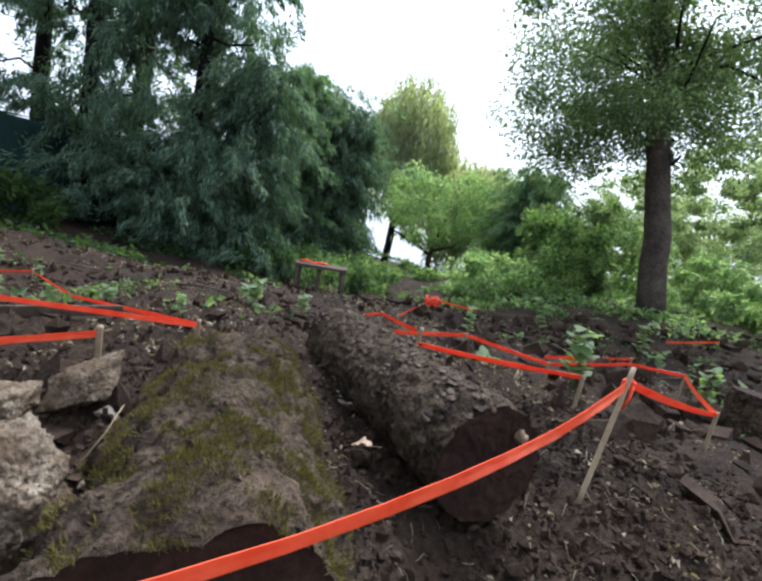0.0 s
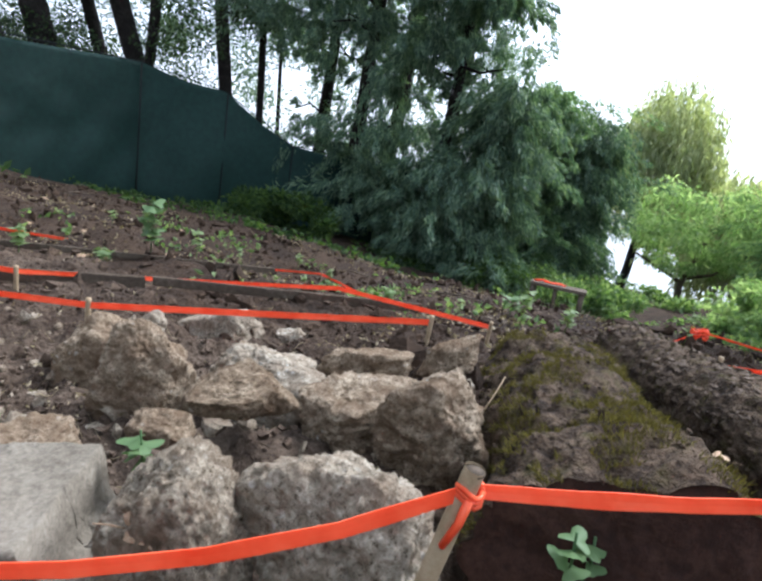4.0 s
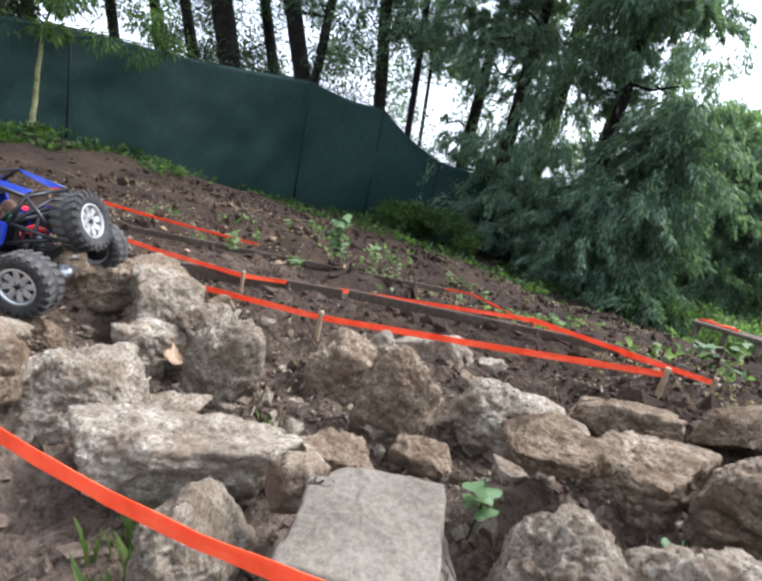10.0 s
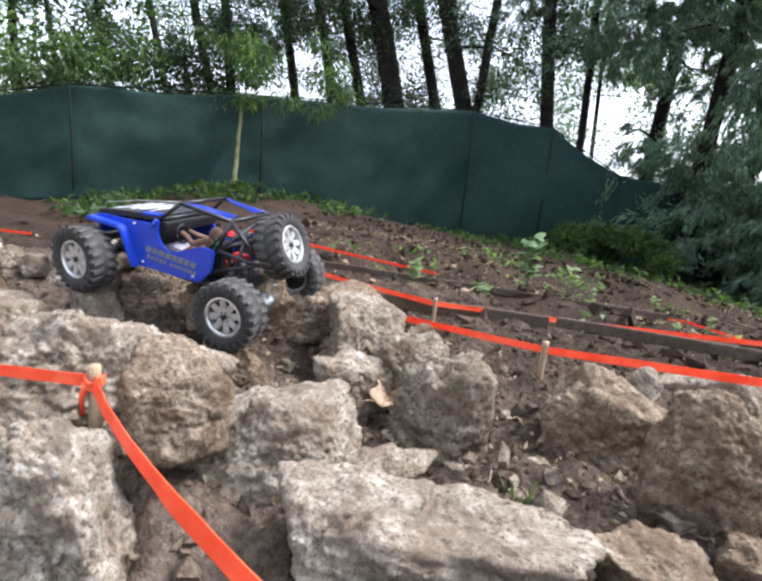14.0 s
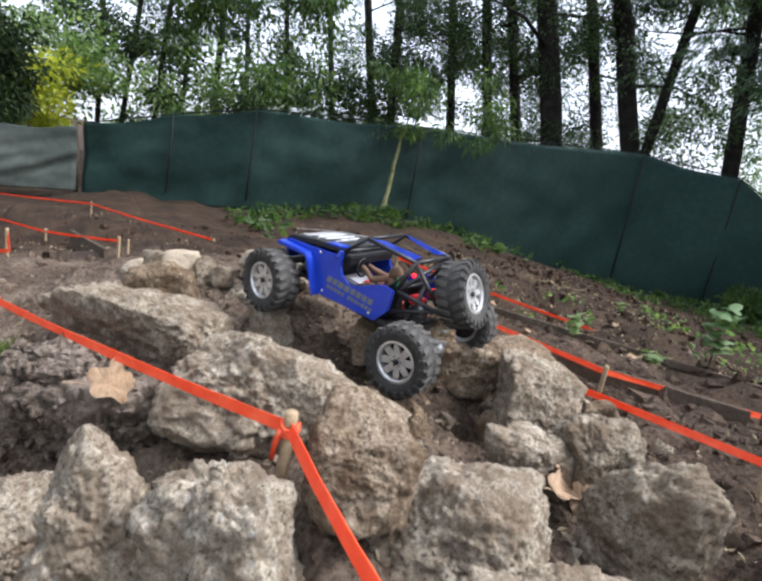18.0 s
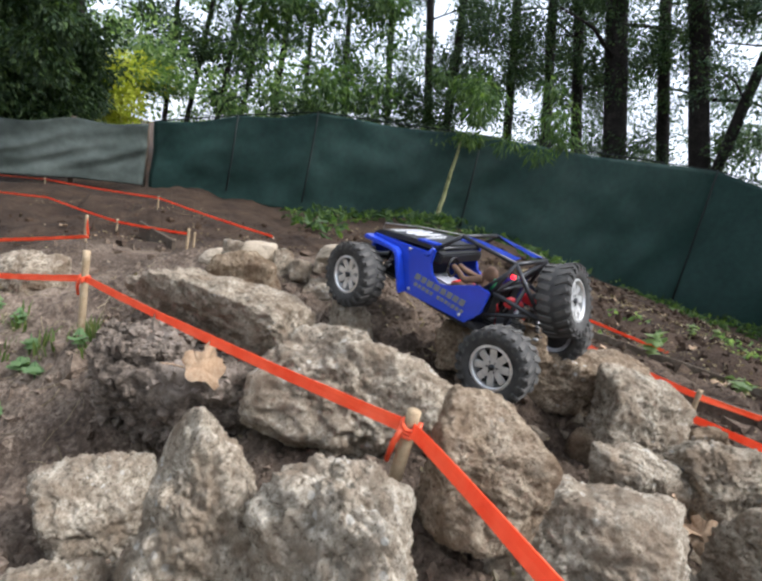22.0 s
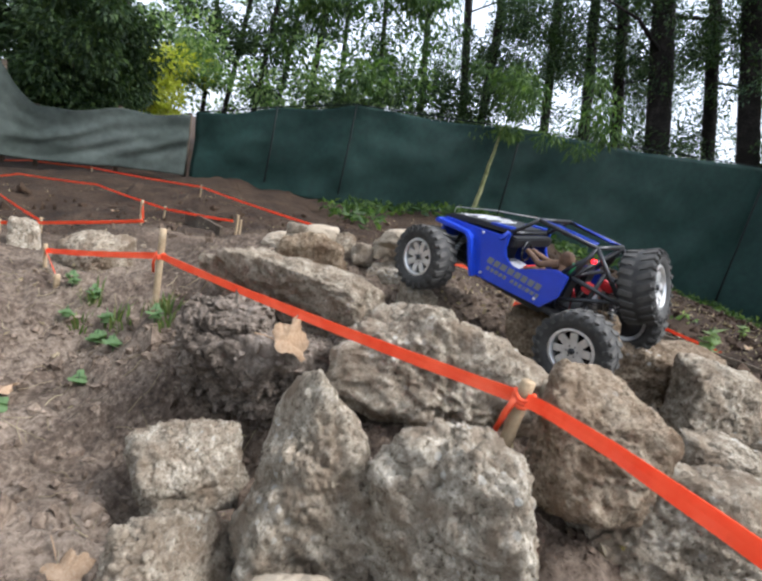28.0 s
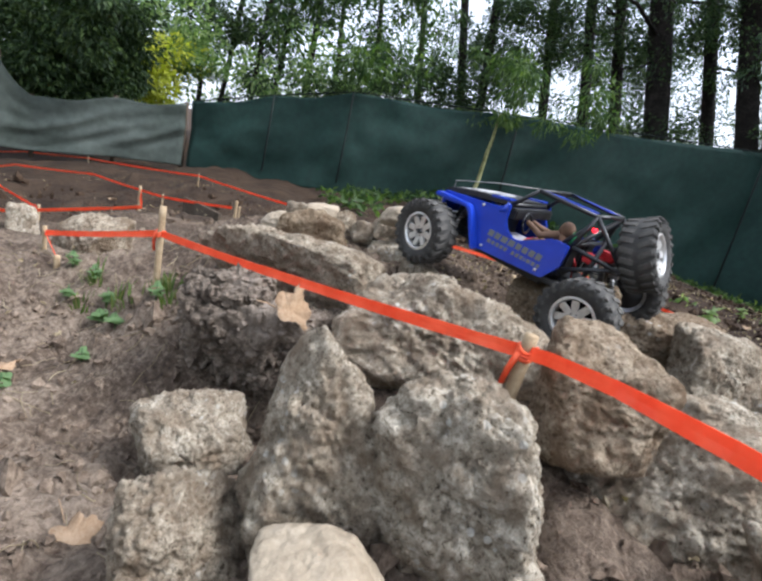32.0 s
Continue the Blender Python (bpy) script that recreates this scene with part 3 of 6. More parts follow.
cobble(-1.720, 0.330, 0.144, 0.119, 0.089, 0.064, 73, -5, 52, "rounded tan cobble in the heap on the ridge")
rock(-1.801, 0.165, -0.009, 0.078, 0.059, 0.081, 80, -5, 53, "small pale stone in the heap on the ridge")
rock(-1.000, 0.859, 0.007, 0.076, 0.057, 0.071, 60, -11, 54, "small brown stone behind the boulders")
rock(-0.516, 0.922, 0.062, 0.068, 0.051, 0.056, 13, -7, 55, "small dark stone behind the boulders")
rock(-1.051, 0.279, 0.003, 0.059, 0.044, 0.066, 49, -10, 56, "brown stone in the gap between boulders")
rock(-0.260, 1.275, -0.035, 0.105, 0.079, 0.056, -1, -7, 57, "flat dark stone behind the bed")
rock(-0.203, 0.879, 0.041, 0.046, 0.034, 0.060, -5, -7, 58, "small pale stone among the boulders")
rock(-1.151, 0.425, -0.030, 0.150, 0.120, 0.125, 40, -5, 60, "brown earthy stone under the toy car")
rock(-0.707, 0.389, 0.011, 0.176, 0.088, 0.054, 46, -8, 61, "pale flat-topped stone in the front of the bed")
rock(-0.876, 0.690, 0.009, 0.146, 0.109, 0.157, 60, -11, 62, "rough pitted grey boulder beside a dry leaf")
rock(-0.183, 0.792, 0.005, 0.082, 0.061, 0.115, -7, -7, 59, "pale angular stone in the bed")


# ---- ground ----
LEVELS = [(1.5, 6.3, -1.1), (1.85, 6.4, -1.12), (1.6, 6.6, -1.08), (1.3, 6.4, -1.06), (1.6, 5.9, -1.02), (0.95, 0.66, -0.04), (1.04, 0.65, -0.03), (0.87, 0.66, -0.03), (0.95, 0.56, -0.03), (0.82, 0.8, 0.0), (1.1, 0.75, 0.02), (-0.62, 0.08, -0.09), (-0.45, 0.42, -0.03), (-0.25, 0.42, 0), (0, 0.42, 0.04), (0.3, 0.15, 0.06), (0.6, 0.45, 0.03)]
LEVELS += [(0.68, 0.7, 0.09), (0.9, 0.5, 0.03), (1.22, 0.84, 0.09), (1.3, 1.07, 0.08), (1, 0.35, -0.01), (1.3, 1.95, -0.06), (1.4, 2.75, -0.19), (2.4, 3.57, -0.5), (3.56, 2.5, -0.33), (0.15, 1.2, 0.08), (0.5, 1.3, 0.06), (-0.75, 0.9, -0.02), (-0.85, 0.6, -0.08), (-1.2, 1.2, -0.08), (-0.6, 1.25, -0.05), (-0.2, 1.55, 0.02), (0.3, 1.55, 0.02), (-1.72, 2.32, -0.03)]
LEVELS += [(-2.19, 1.85, -0.2), (-1.77, 4.37, -0.36), (-0.88, 3.95, -0.48), (-2.44, 1.27, -0.14), (-2.76, 0.86, -0.12), (-3.5, 1.82, -0.21), (-2.96, 1.62, -0.13), (-5.6, 3.2, -0.1), (-6.8, 0.34, -0.3), (-7.1, -1, -0.5), (-3.6, 0.17, -0.3), (-2.95, -0.34, -0.22), (-2.9, -0.75, -0.33), (-2.27, -0.43, -0.17), (-1.78, -0.41, -0.29), (-1.65, -0.5, -0.3), (-1.78, -0.25, -0.13), (-1.6, 0.2, 0), (-1.9, 0.3, 0.03), (-1.12, -0.32, -0.25), (-1.4, -0.39, -0.32), (-0.95, -0.25, -0.22), (-0.75, -0.1, -0.15), (-0.3, 0.05, 0)]
LEVELS += [(0.1, 0.08, -0.05), (-0.2, 0.1, -0.09), (-0.4, 0.08, -0.10), (-0.04, 0.11, -0.07), (-0.31, 0.2, -0.06), (0.05, 0.2, -0.03), (-5.5, 0, -0.33), (-4.4, -0.27, -0.4), (-8, -2, -0.75), (-4.6, 6.5, -0.6), (-2.8, 7.9, -0.88), (-0.4, 8.4, -1.07), (1.4, 6.7, -1.03), (2, 6.5, -0.97), (1.7, 10.2, -0.95), (2.7, 11, -1.1), (3.4, 11, -1.4), (5.2, 12, -1.5), (6, 5, -0.28), (6.4, 15.8, -2.1), (4, 3.4, -0.55), (3.1, 1.66, -0.2), (20, 0, -0.3), (-20, 0, -0.5), (0, 25, -2), (0, -12, -0.4), (20, 20, -2), (8, 1, -0.2), (0.9, 3.2, -0.25)]
LEVELS += [(1.2, 4.5, -0.62), (1.5, 5.5, -0.88), (0.2, 5.5, -0.8), (-0.5, 6.5, -0.9), (2.5, 5, -0.8), (2.5, 7.5, -1.15), (-3, 5.5, -0.45), (-1.5, 6, -0.7), (0.16, 1.17, 0.072), (-0.31, 0.97, 0.045), (-0.73, 0.96, -0.028), (-1.13, 0.95, -0.069), (0.35, 1.53, -0.005), (-0.21, 1.59, -0.004), (-0.55, 1.68, -0.083), (-0.88, 1.77, -0.163), (-1.23, 1.24, -0.096), (-1.59, 1.17, -0.095), (-2.01, 1.22, -0.123), (-2.44, 1.26, -0.152), (-2.96, 1.62, -0.14), (-2.36, 1.83, -0.174), (-2.08, 2.14, -0.234), (-1.8, 2.44, -0.294)]
LEVELS += [(-1.5, 2.88, -0.398), (-1.3, 3.21, -0.443), (-1.1, 3.54, -0.487), (-0.89, 3.86, -0.531), (-0.74, 3.54, -0.467), (-0.59, 3.21, -0.403), (-0.44, 2.89, -0.339), (-0.28, 2.56, -0.275), (-0.07, 2.22, -0.187), (0.14, 1.89, -0.099), (-8.02, -2.18, -0.783), (-7.89, -1.85, -0.704), (-7.62, -1.48, -0.645), (-7.35, -1.11, -0.587), (-7.04, -0.92, -0.548), (-6.74, -0.73, -0.51), (-6.43, -0.54, -0.471), (-6.12, -0.36, -0.432), (-5.82, -0.17, -0.394), (-5.51, 0.02, -0.355), (-5.14, 0.14, -0.333), (-4.77, 0.27, -0.31), (-4.39, 0.39, -0.287), (-4.02, 0.52, -0.264)]
LEVELS += [(-6.48, -1.78, -0.718), (-6.16, -1.46, -0.645), (-5.85, -1.15, -0.572), (-5.53, -0.83, -0.499), (-5.14, -0.64, -0.47), (-4.76, -0.45, -0.442), (-4.37, -0.26, -0.413), (-4.01, -0.07, -0.354), (-3.57, -1.02, -0.474), (-3.38, -0.69, -0.377), (-4.47, -1.25, -0.506), (-4.14, -1.11, -0.477), (-3.82, -0.97, -0.448), (1.1, 2.39, -0.146), (1.28, 2.54, -0.156), (1.25, 2.19, -0.091), (1.16, 1.95, -0.078), (1.57, 2.04, -0.077), (1.84, 1.73, -0.077), (2.44, 1.87, -0.074), (0.98, 1.54, -0.003), (1.33, 1.43, 0.018), (2.07, 2.07, -0.155), (1.51, 2.88, -0.247)]
LEVELS += [(1.7, 3.18, -0.277), (1.89, 3.49, -0.307), (2.08, 3.8, -0.338), (2.27, 4.11, -0.368), (4.06, 3.13, -0.245)]


def land(x, y):
    """The height of the ground, from a few levels and the stones' beds, with humps and ruts."""
    x, y = np.atleast_1d(np.asarray(x, float)), np.atleast_1d(np.asarray(y, float))
    spots = [(*p, 0.012, 1.0) for p in LEVELS] + [(a, b, c - 0.30 * h, 0.006, 0.8) for a, b, c, h, w in SPOTS]
    num, den = np.zeros_like(x), np.zeros_like(x)
    for a, b, c, s, k in spots:
        wt = k / ((x - a) ** 2 + (y - b) ** 2 + s) ** 1.6
        num, den = num + wt * c, den + wt
    z = num / den
    z = z - 0.25 * np.clip(0.5 * x + 0.87 * y - 16, 0, None)
    near = np.exp(-((x + 0.3) ** 2 + (y - 0.5) ** 2) / 9)
    wob = np.array([noise.fractal(Vector((p, q, 0.0)) * 3.1, 0.9, 2.1, 3) for p, q in zip(x, y)])
    lump = np.array([noise.fractal(Vector((p, q, 4.0)) * 17, 0.8, 2.1, 4) for p, q in zip(x, y)])
    crag = np.array([abs(noise.fractal(Vector((p, q, 9.0)) * 34, 0.8, 2.2, 4)) for p, q in zip(x, y)])
    return z + wob * (0.018 + 0.03 * (1 - near)) + lump * 0.019 * (0.45 + near) + crag * 0.012 * near


def axis(lo, hi, step, far):
    fine = np.arange(lo, hi, step)
    out, k, p = [], step, 0.0
    while p < far:
        k *= 1.16
        p += k
        out.append(p)
    out = np.array(out)
    return np.concatenate([lo - out[::-1], fine, fine[-1] + out])


GX, GY = axis(-2.5, 1.5, 0.0135, 700), axis(-0.75, 1.7, 0.0135, 700)
gx, gy = np.meshgrid(GX, GY)
gz = land(gx.ravel(), gy.ravel())
nx, ny = len(GX), len(GY)
idx = np.arange(nx * ny).reshape(ny, nx)
quads = np.stack([idx[:-1, :-1], idx[:-1, 1:], idx[1:, 1:], idx[1:, :-1]], -1).reshape(-1, 4)
ground = mesh_of("ground", np.stack([gx.ravel(), gy.ravel(), gz], 1), quads, DIRT, smooth=True)
tagged(ground, "bare brown trampled earth with ruts and crumbs", "ground", kind="structure")


def flat_land(x, y):
    return float(land(x, y)[0])


rng = np.random.default_rng(5)


def lumps(name, material, n, xr, yr, smin, smax, label, category):
    """Loose crumbs lying on the ground, one mesh."""
    u, f = BALL1
    x, y = rng.uniform(*xr, n), rng.uniform(*yr, n)
    z = land(x, y)
    s = smin + (smax - smin) * rng.random(n) ** 5
    v = u[None] * (s[:, None, None] * rng.uniform(0.3, 1.5, (n, len(u), 1)))
    v *= rng.uniform(0.6, 1.5, (n, 1, 3))
    v += np.stack([x, y, z + s * 0.1], 1)[:, None]
    ff = f[None] + (np.arange(n) * len(u))[:, None, None]
    ob = mesh_of(name, v.reshape(-1, 3), ff.reshape(-1, 3), material, smooth=False)
    return tagged(ob, label, category, kind="stuff")


lumps("soil_crumbs", CLOD, 30000, (-1.9, 1.6), (-0.6, 1.3), 0.0012, 0.011, "crumbs and clods of brown earth on the ground", "soil")
lumps("mud_clods", CLOD, 14000, (0.15, 1.9), (-0.1, 1.2), 0.0015, 0.012, "dark wet lumps of mud round the logs", "soil")
lumps("soil_clods", CLOD, 3500, (-5, 3.5), (-2.0, 5.0), 0.006, 0.035, "larger clods of brown earth along the bank", "soil")
lumps("soil_clods", CLOD, 3200, (1.5, 6.5), (-0.4, 4.5), 0.008, 0.075, "rough clods of brown earth near the clearing", "soil")
lumps("bank_clods", CLOD, 5200, (-4.2, 1.6), (1.25, 4.6), 0.005, 0.034, "rough clods and crumbs of earth on the bank", "soil")
lumps("gravel", ROCK, 500, (-4.5, 2.5), (-1.8, 3.5), 0.004, 0.02, "small pale stones scattered on the earth", "gravel")


lumps("gravel", ROCK, 420, (-1.3, 0.35), (0.3, 1.0), 0.005, 0.026, "small stones and chips between the boulders", "gravel")


# ---- leaves ----
def kites(pos, dirs, length, width, curl=0.25):
    """Leaf blades: four-cornered, folded, one island each."""
    n = len(pos)
    dirs = dirs / np.linalg.norm(dirs, axis=1, keepdims=True)
    ref = rng.normal(size=(n, 3))
    side = np.cross(dirs, ref)
    side /= np.linalg.norm(side, axis=1, keepdims=True) + 1e-9
    up = np.cross(side, dirs)
    L, W = length[:, None], width[:, None]
    a = pos
    b = pos + dirs * L * 0.45 + side * W * 0.5 + up * W * curl
    c = pos + dirs * L - up * W * curl
    d = pos + dirs * L * 0.45 - side * W * 0.5 + up * W * curl
    v = np.stack([a, b, c, d], 1).reshape(-1, 3)
    f = np.arange(4 * n).reshape(-1, 4)
    return v, f


def cloud(n, centre, radius, lean=0.0):
    """Points in a lumpy ball, denser outside."""
    d = rng.normal(size=(n, 3))
    d /= np.linalg.norm(d, axis=1, keepdims=True)
    r = rng.random(n) ** 0.45
    return np.asarray(centre) + d * r[:, None] * np.asarray(radius), d


def clumps(count, per, lo, hi, size, length, width, droop, shape="box"):
    """Leaves gathered in clumps within a box, pointing out and down."""
    P, D = [], []
    lo, hi = np.asarray(lo, float), np.asarray(hi, float)
    for _ in range(count):
        c = lo + (hi - lo) * rng.random(3)
        if shape == "cone":
            k = 1 - (c[2] - lo[2]) / (hi[2] - lo[2]) * 0.75
            c[:2] = (lo[:2] + hi[:2]) / 2 + (c[:2] - (lo[:2] + hi[:2]) / 2) * k
        if shape == "ball":
            m, h = (lo + hi) / 2, (hi - lo) / 2
            q = rng.normal(size=3)
            c = m + q / np.linalg.norm(q) * h * rng.random() ** 0.4
        s = size * rng.uniform(0.6, 1.4)
        if droop > 1.2:
            # sprays that arch out of the branch and hang
            k = max(7, per // 75)
            o = rng.normal(size=(k, 3)) * np.array([s, s, s * 0.5]) * 0.72
            w = np.stack([o[:, 0], o[:, 1], np.zeros(k)], 1) * 0.7 + rng.normal(size=(k, 3)) * 0.1
            u = rng.random((per, 1)) ** 0.8
            j = rng.integers(0, k, per)
            p = c + o[j] + w[j] * u + np.array([0, 0, -0.62 * s]) * u ** 2 + rng.normal(size=(per, 3)) * s * (0.17 - 0.09 * u)
            d = w[j] / s + rng.normal(size=(per, 3)) * 0.35
        else:
            p, d = cloud(per, c, (s, s, s * 0.7))
        P.append(p)
        D.append(d + np.array([0, 0, -droop]) + rng.normal(size=d.shape) * 0.5)
    P, D = np.concatenate(P), np.concatenate(D)
    n = len(P)
    return kites(P, D, length * rng.uniform(0.6, 1.4, n), width * rng.uniform(0.6, 1.4, n))


def crown(tree, material, *args, name="crown", **kw):
    v, f = clumps(*args, **kw)
    return mesh_of(name, v, f, material, tree)


def trunk_part(tree, pts, r0, r1, name="trunk", material=None, sides=12):
    bm = bmesh.new()
    pts = [Vector(p) for p in pts]
    fine = []
    for a, b in zip(pts, pts[1:]):
        for i in range(6):
            fine.append(a.lerp(b, i / 6) + Vector((random.uniform(-1, 1), random.uniform(-1, 1), 0)) * r0 * 0.12)
    fine.append(pts[-1])
    tube(bm, fine, r0, sides, r1)
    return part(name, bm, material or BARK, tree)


def limbs(tree, base, top, n, reach, r, z0=0.3, up=0.3):
    base, top = Vector(base), Vector(top)
    for _ in range(n):
        a = base.lerp(top, random.uniform(z0, 0.98))
        ang = random.uniform(0, 2 * math.pi)
        e = a + Vector((math.cos(ang), math.sin(ang), random.uniform(-0.2, up))) * reach * random.uniform(0.6, 1.2)
        m = a.lerp(e, 0.5) + Vector((0, 0, random.uniform(-0.1, 0.15) * reach))
        bm = bmesh.new()
        tube(bm, [a, m, e], r, 6, r * 0.3)
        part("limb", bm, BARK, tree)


def forest_tree(x, y, tx, ty, tz, r, label, leaves=9, material=None, low=2.6, reach=1.4, length=0.062):
    """A tall trunk with thin limbs and a loose high crown."""
    g = flat_land(x, y)
    lean = Vector((tx - x, ty - y, tz - g))
    top = Vector((x, y, g)) + lean * (9.5 / max(lean.z, 1.0))
    t = empty("forest_tree")
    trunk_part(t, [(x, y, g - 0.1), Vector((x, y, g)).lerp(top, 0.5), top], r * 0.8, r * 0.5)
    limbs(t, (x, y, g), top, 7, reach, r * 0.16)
    mid = Vector((x, y, g)).lerp(top, 0.55)
    # the default crown leaf carries the tree's shade in its colour
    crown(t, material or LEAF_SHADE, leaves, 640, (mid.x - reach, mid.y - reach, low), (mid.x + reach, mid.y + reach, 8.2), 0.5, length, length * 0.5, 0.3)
    return tagged(t, label, "tree", "forest trees behind the fence")


# ---- shade-net fence ----
FENCE = [(-6.50, -2.34, -0.43, 0.54), (-6.95, -1.90, -0.38, 0.43), (-7.21, -1.66, -0.40, 0.06), (-7.43, -0.88, -0.34, 0.23), (-7.51, -0.10, -0.30, 0.34)]
FENCE2 = [(-7.46, -0.04, -0.34, 0.38), (-7.06, 0.88, -0.26, 0.67), (-6.64, 1.74, -0.20, 0.91), (-5.88, 3.65, -0.09, 1.08), (-4.62, 6.49, -0.60, 1.30), (-3.68, 7.21, -0.78, 1.16),
          (-2.80, 7.86, -0.88, 0.57), (-1.60, 8.45, -0.90, 0.55), (0.2, 9.2, -1.0, 0.7)]


def net_panel(name, rows, material, label, folds):
    """A hanging sheet through posts, with sags and folds."""
    rows = np.array(rows)
    s = np.r_[0, np.cumsum(np.hypot(np.diff(rows[:, 0]), np.diff(rows[:, 1])))]
    n, k = int(s[-1] / 0.06), 34
    u = np.linspace(0, s[-1], n)
    x, y, b, t = (np.interp(u, s, rows[:, i]) for i in range(4))
    frac = np.interp(u, s, np.arange(len(s))) % 1
    t = t - 0.04 * np.sin(np.pi * frac) ** 2
    dx, dy = np.gradient(x), np.gradient(y)
    ln = np.hypot(dx, dy)
    nxv, nyv = -dy / ln, dx / ln
    v = []
    for j in range(k):
        h = j / (k - 1)
        w = np.array([noise.fractal(Vector((p * 0.9, h * 1.4, 1.0)), 0.9, 2, 3) for p in u]) * 0.06
        w += np.array([noise.noise(Vector((p * 2.5 - h * folds, h * 0.8, 7.0))) for p in u]) * 0.07 * math.sin(math.pi * min(h * 1.1, 1))
        z = b - 0.12 + (t - b + 0.12) * h
        v.append(np.stack([x + nxv * w, y + nyv * w, z], 1))
    v = np.concatenate(v)
    i = np.arange(n * k).reshape(k, n)
    f = np.stack([i[:-1, :-1], i[:-1, 1:], i[1:, 1:], i[1:, :-1]], -1).reshape(-1, 4)
    ob = mesh_of(name, v, f, material, smooth=True)
    sol = ob.modifiers.new("thickness", "SOLIDIFY")
    sol.thickness = 0.004
    return ob


fence = empty("net_fence")
tagged(fence, "dark green woven shade net fence on posts", "fence")
net_panel("net", FENCE2, NET, "", 2.0).parent = fence
for i, (px_, py_, pb, pt_) in enumerate(FENCE2[:-1]):
    bm = bmesh.new()
    tube(bm, [(px_ - 0.12, py_ + 0.05, pb - 0.3), (px_ - 0.12, py_ + 0.05, pt_ - 0.04)], 0.03, 8)
    part("post", bm, GREY_WOOD, fence)
    if i:
        bm = bmesh.new()
        tube(bm, [(px_ + 0.07, py_ - 0.05, pb), (px_ + 0.05, py_ - 0.03, (pb + pt_) / 2), (px_ + 0.03, py_ - 0.02, pt_)], 0.012, 6)
        part("seam", bm, SEAM, fence)
bm = bmesh.new()
tube(bm, [(a, b, d + 0.005) for a, b, c, d in FENCE2], 0.008, 6)
part("top_cord", bm, SEAM, fence)
sheet = empty("sheet_fence")
tagged(sheet, "low sagging grey-green tarpaulin sheet on posts", "fence")
net_panel("sheet", FENCE, NET_GREY, "", 5.0).parent = sheet
for px_, py_, pb, pt_ in FENCE:
    bm = bmesh.new()
    tube(bm, [(px_ - 0.08, py_, pb - 0.2), (px_ - 0.08, py_, pt_ + 0.02)], 0.025, 8)
    part("post", bm, GREY_WOOD, sheet)
# the leaning pale sapling in front of the net
sap = empty("sapling")
trunk_part(sap, [(-5.80, 3.20, -0.36), (-5.83, 3.24, 0.05), (-5.84, 3.29, 0.55), (-5.87, 3.36, 1.05)], 0.036, 0.016, material=MOSSY_BARK)
crown(sap, LEAF_DARK, 22, 110, (-6.2, 3.0, 0.95), (-4.9, 4.6, 1.8), 0.20, 0.09, 0.022, 1.2)
tagged(sap, "thin leaning sapling with pale bark and drooping green fronds", "tree")

# ---- woods behind the fence ----
DARK = "tall dark forest tree with a bare straight trunk"
forest_tree(-6.62, 7.75, -7.52, 6.93, 3.91, 0.27, DARK, 11)
forest_tree(-7.85, 8.03, -8.70, 7.15, 4.20, 0.15, DARK, 11)
forest_tree(-8.71, 7.90, -9.38, 7.13, 4.13, 0.15, DARK, 11)
forest_tree(-9.72, 7.53, -10.24, 6.83, 4.38, 0.14, DARK, 11)
forest_tree(-6.23, 8.63, -7.29, 7.81, 4.15, 0.15, DARK, 11)
forest_tree(-5.24, 8.41, -6.48, 7.56, 3.92, 0.22, DARK, 11)
forest_tree(-10.66, 6.23, -10.88, 5.88, 4.19, 0.14, DARK, 11)
forest_tree(-11.22, 6.32, -11.67, 5.48, 4.21, 0.14, DARK, 11)
forest_tree(-14.21, 2.84, -14.20, 2.89, 3.17, 0.11, DARK, 7)
forest_tree(-14.38, 2.01, -14.34, 2.23, 3.10, 0.08, DARK, 7)
forest_tree(-13.96, 1.37, -13.93, 1.61, 2.74, 0.08, DARK, 7)
forest_tree(-14.53, 0.71, -14.50, 1.06, 2.99, 0.08, DARK, 7)
forest_tree(-14.55, 0.28, -14.55, 0.33, 2.44, 0.08, DARK, 7)
forest_tree(-14.93, 4.06, -15.03, 3.71, 3.77, 0.09, DARK, 7)
forest_tree(-13.98, 6.47, -14.31, 5.74, 4.29, 0.12, DARK, 7)
forest_tree(-14.55, 5.17, -14.74, 4.65, 4.26, 0.10, DARK, 7)
forest_tree(-4.17, 8.64, -4.68, 8.39, 3.42, 0.16, DARK, 11)
forest_tree(-5.11, 13.10, -5.27, 13.04, 1.86, 0.07, DARK, 11)
forest_tree(-5.71, 7.99, -5.55, 8.10, 2.70, 0.12, DARK, 11)
forest_tree(-3.82, 9.04, -4.03, 8.95, 2.62, 0.09, DARK, 11)
forest_tree(-9.51, -1.20, -9.51, -1.17, 1.69, 0.22, DARK, 11)
forest_tree(-8.88, -1.98, -8.90, -1.90, 1.35, 0.13, DARK, 11)
forest_tree(-1.6, 10.2, -1.5, 10.6, 4.4, 0.2, DARK, 14, NEEDLE, 0.6)
forest_tree(-0.6, 10.9, -0.4, 11.2, 4.4, 0.2, DARK, 14, NEEDLE, 0.6)


def hedge(name, count, per, lo, hi, size, length, material, label, category="bush", droop=0.2, slim=0.5):
    v, f = clumps(count, per, lo, hi, size, length, length * slim, droop)
    return tagged(mesh_of(name, v, f, material), label, category, kind="stuff")


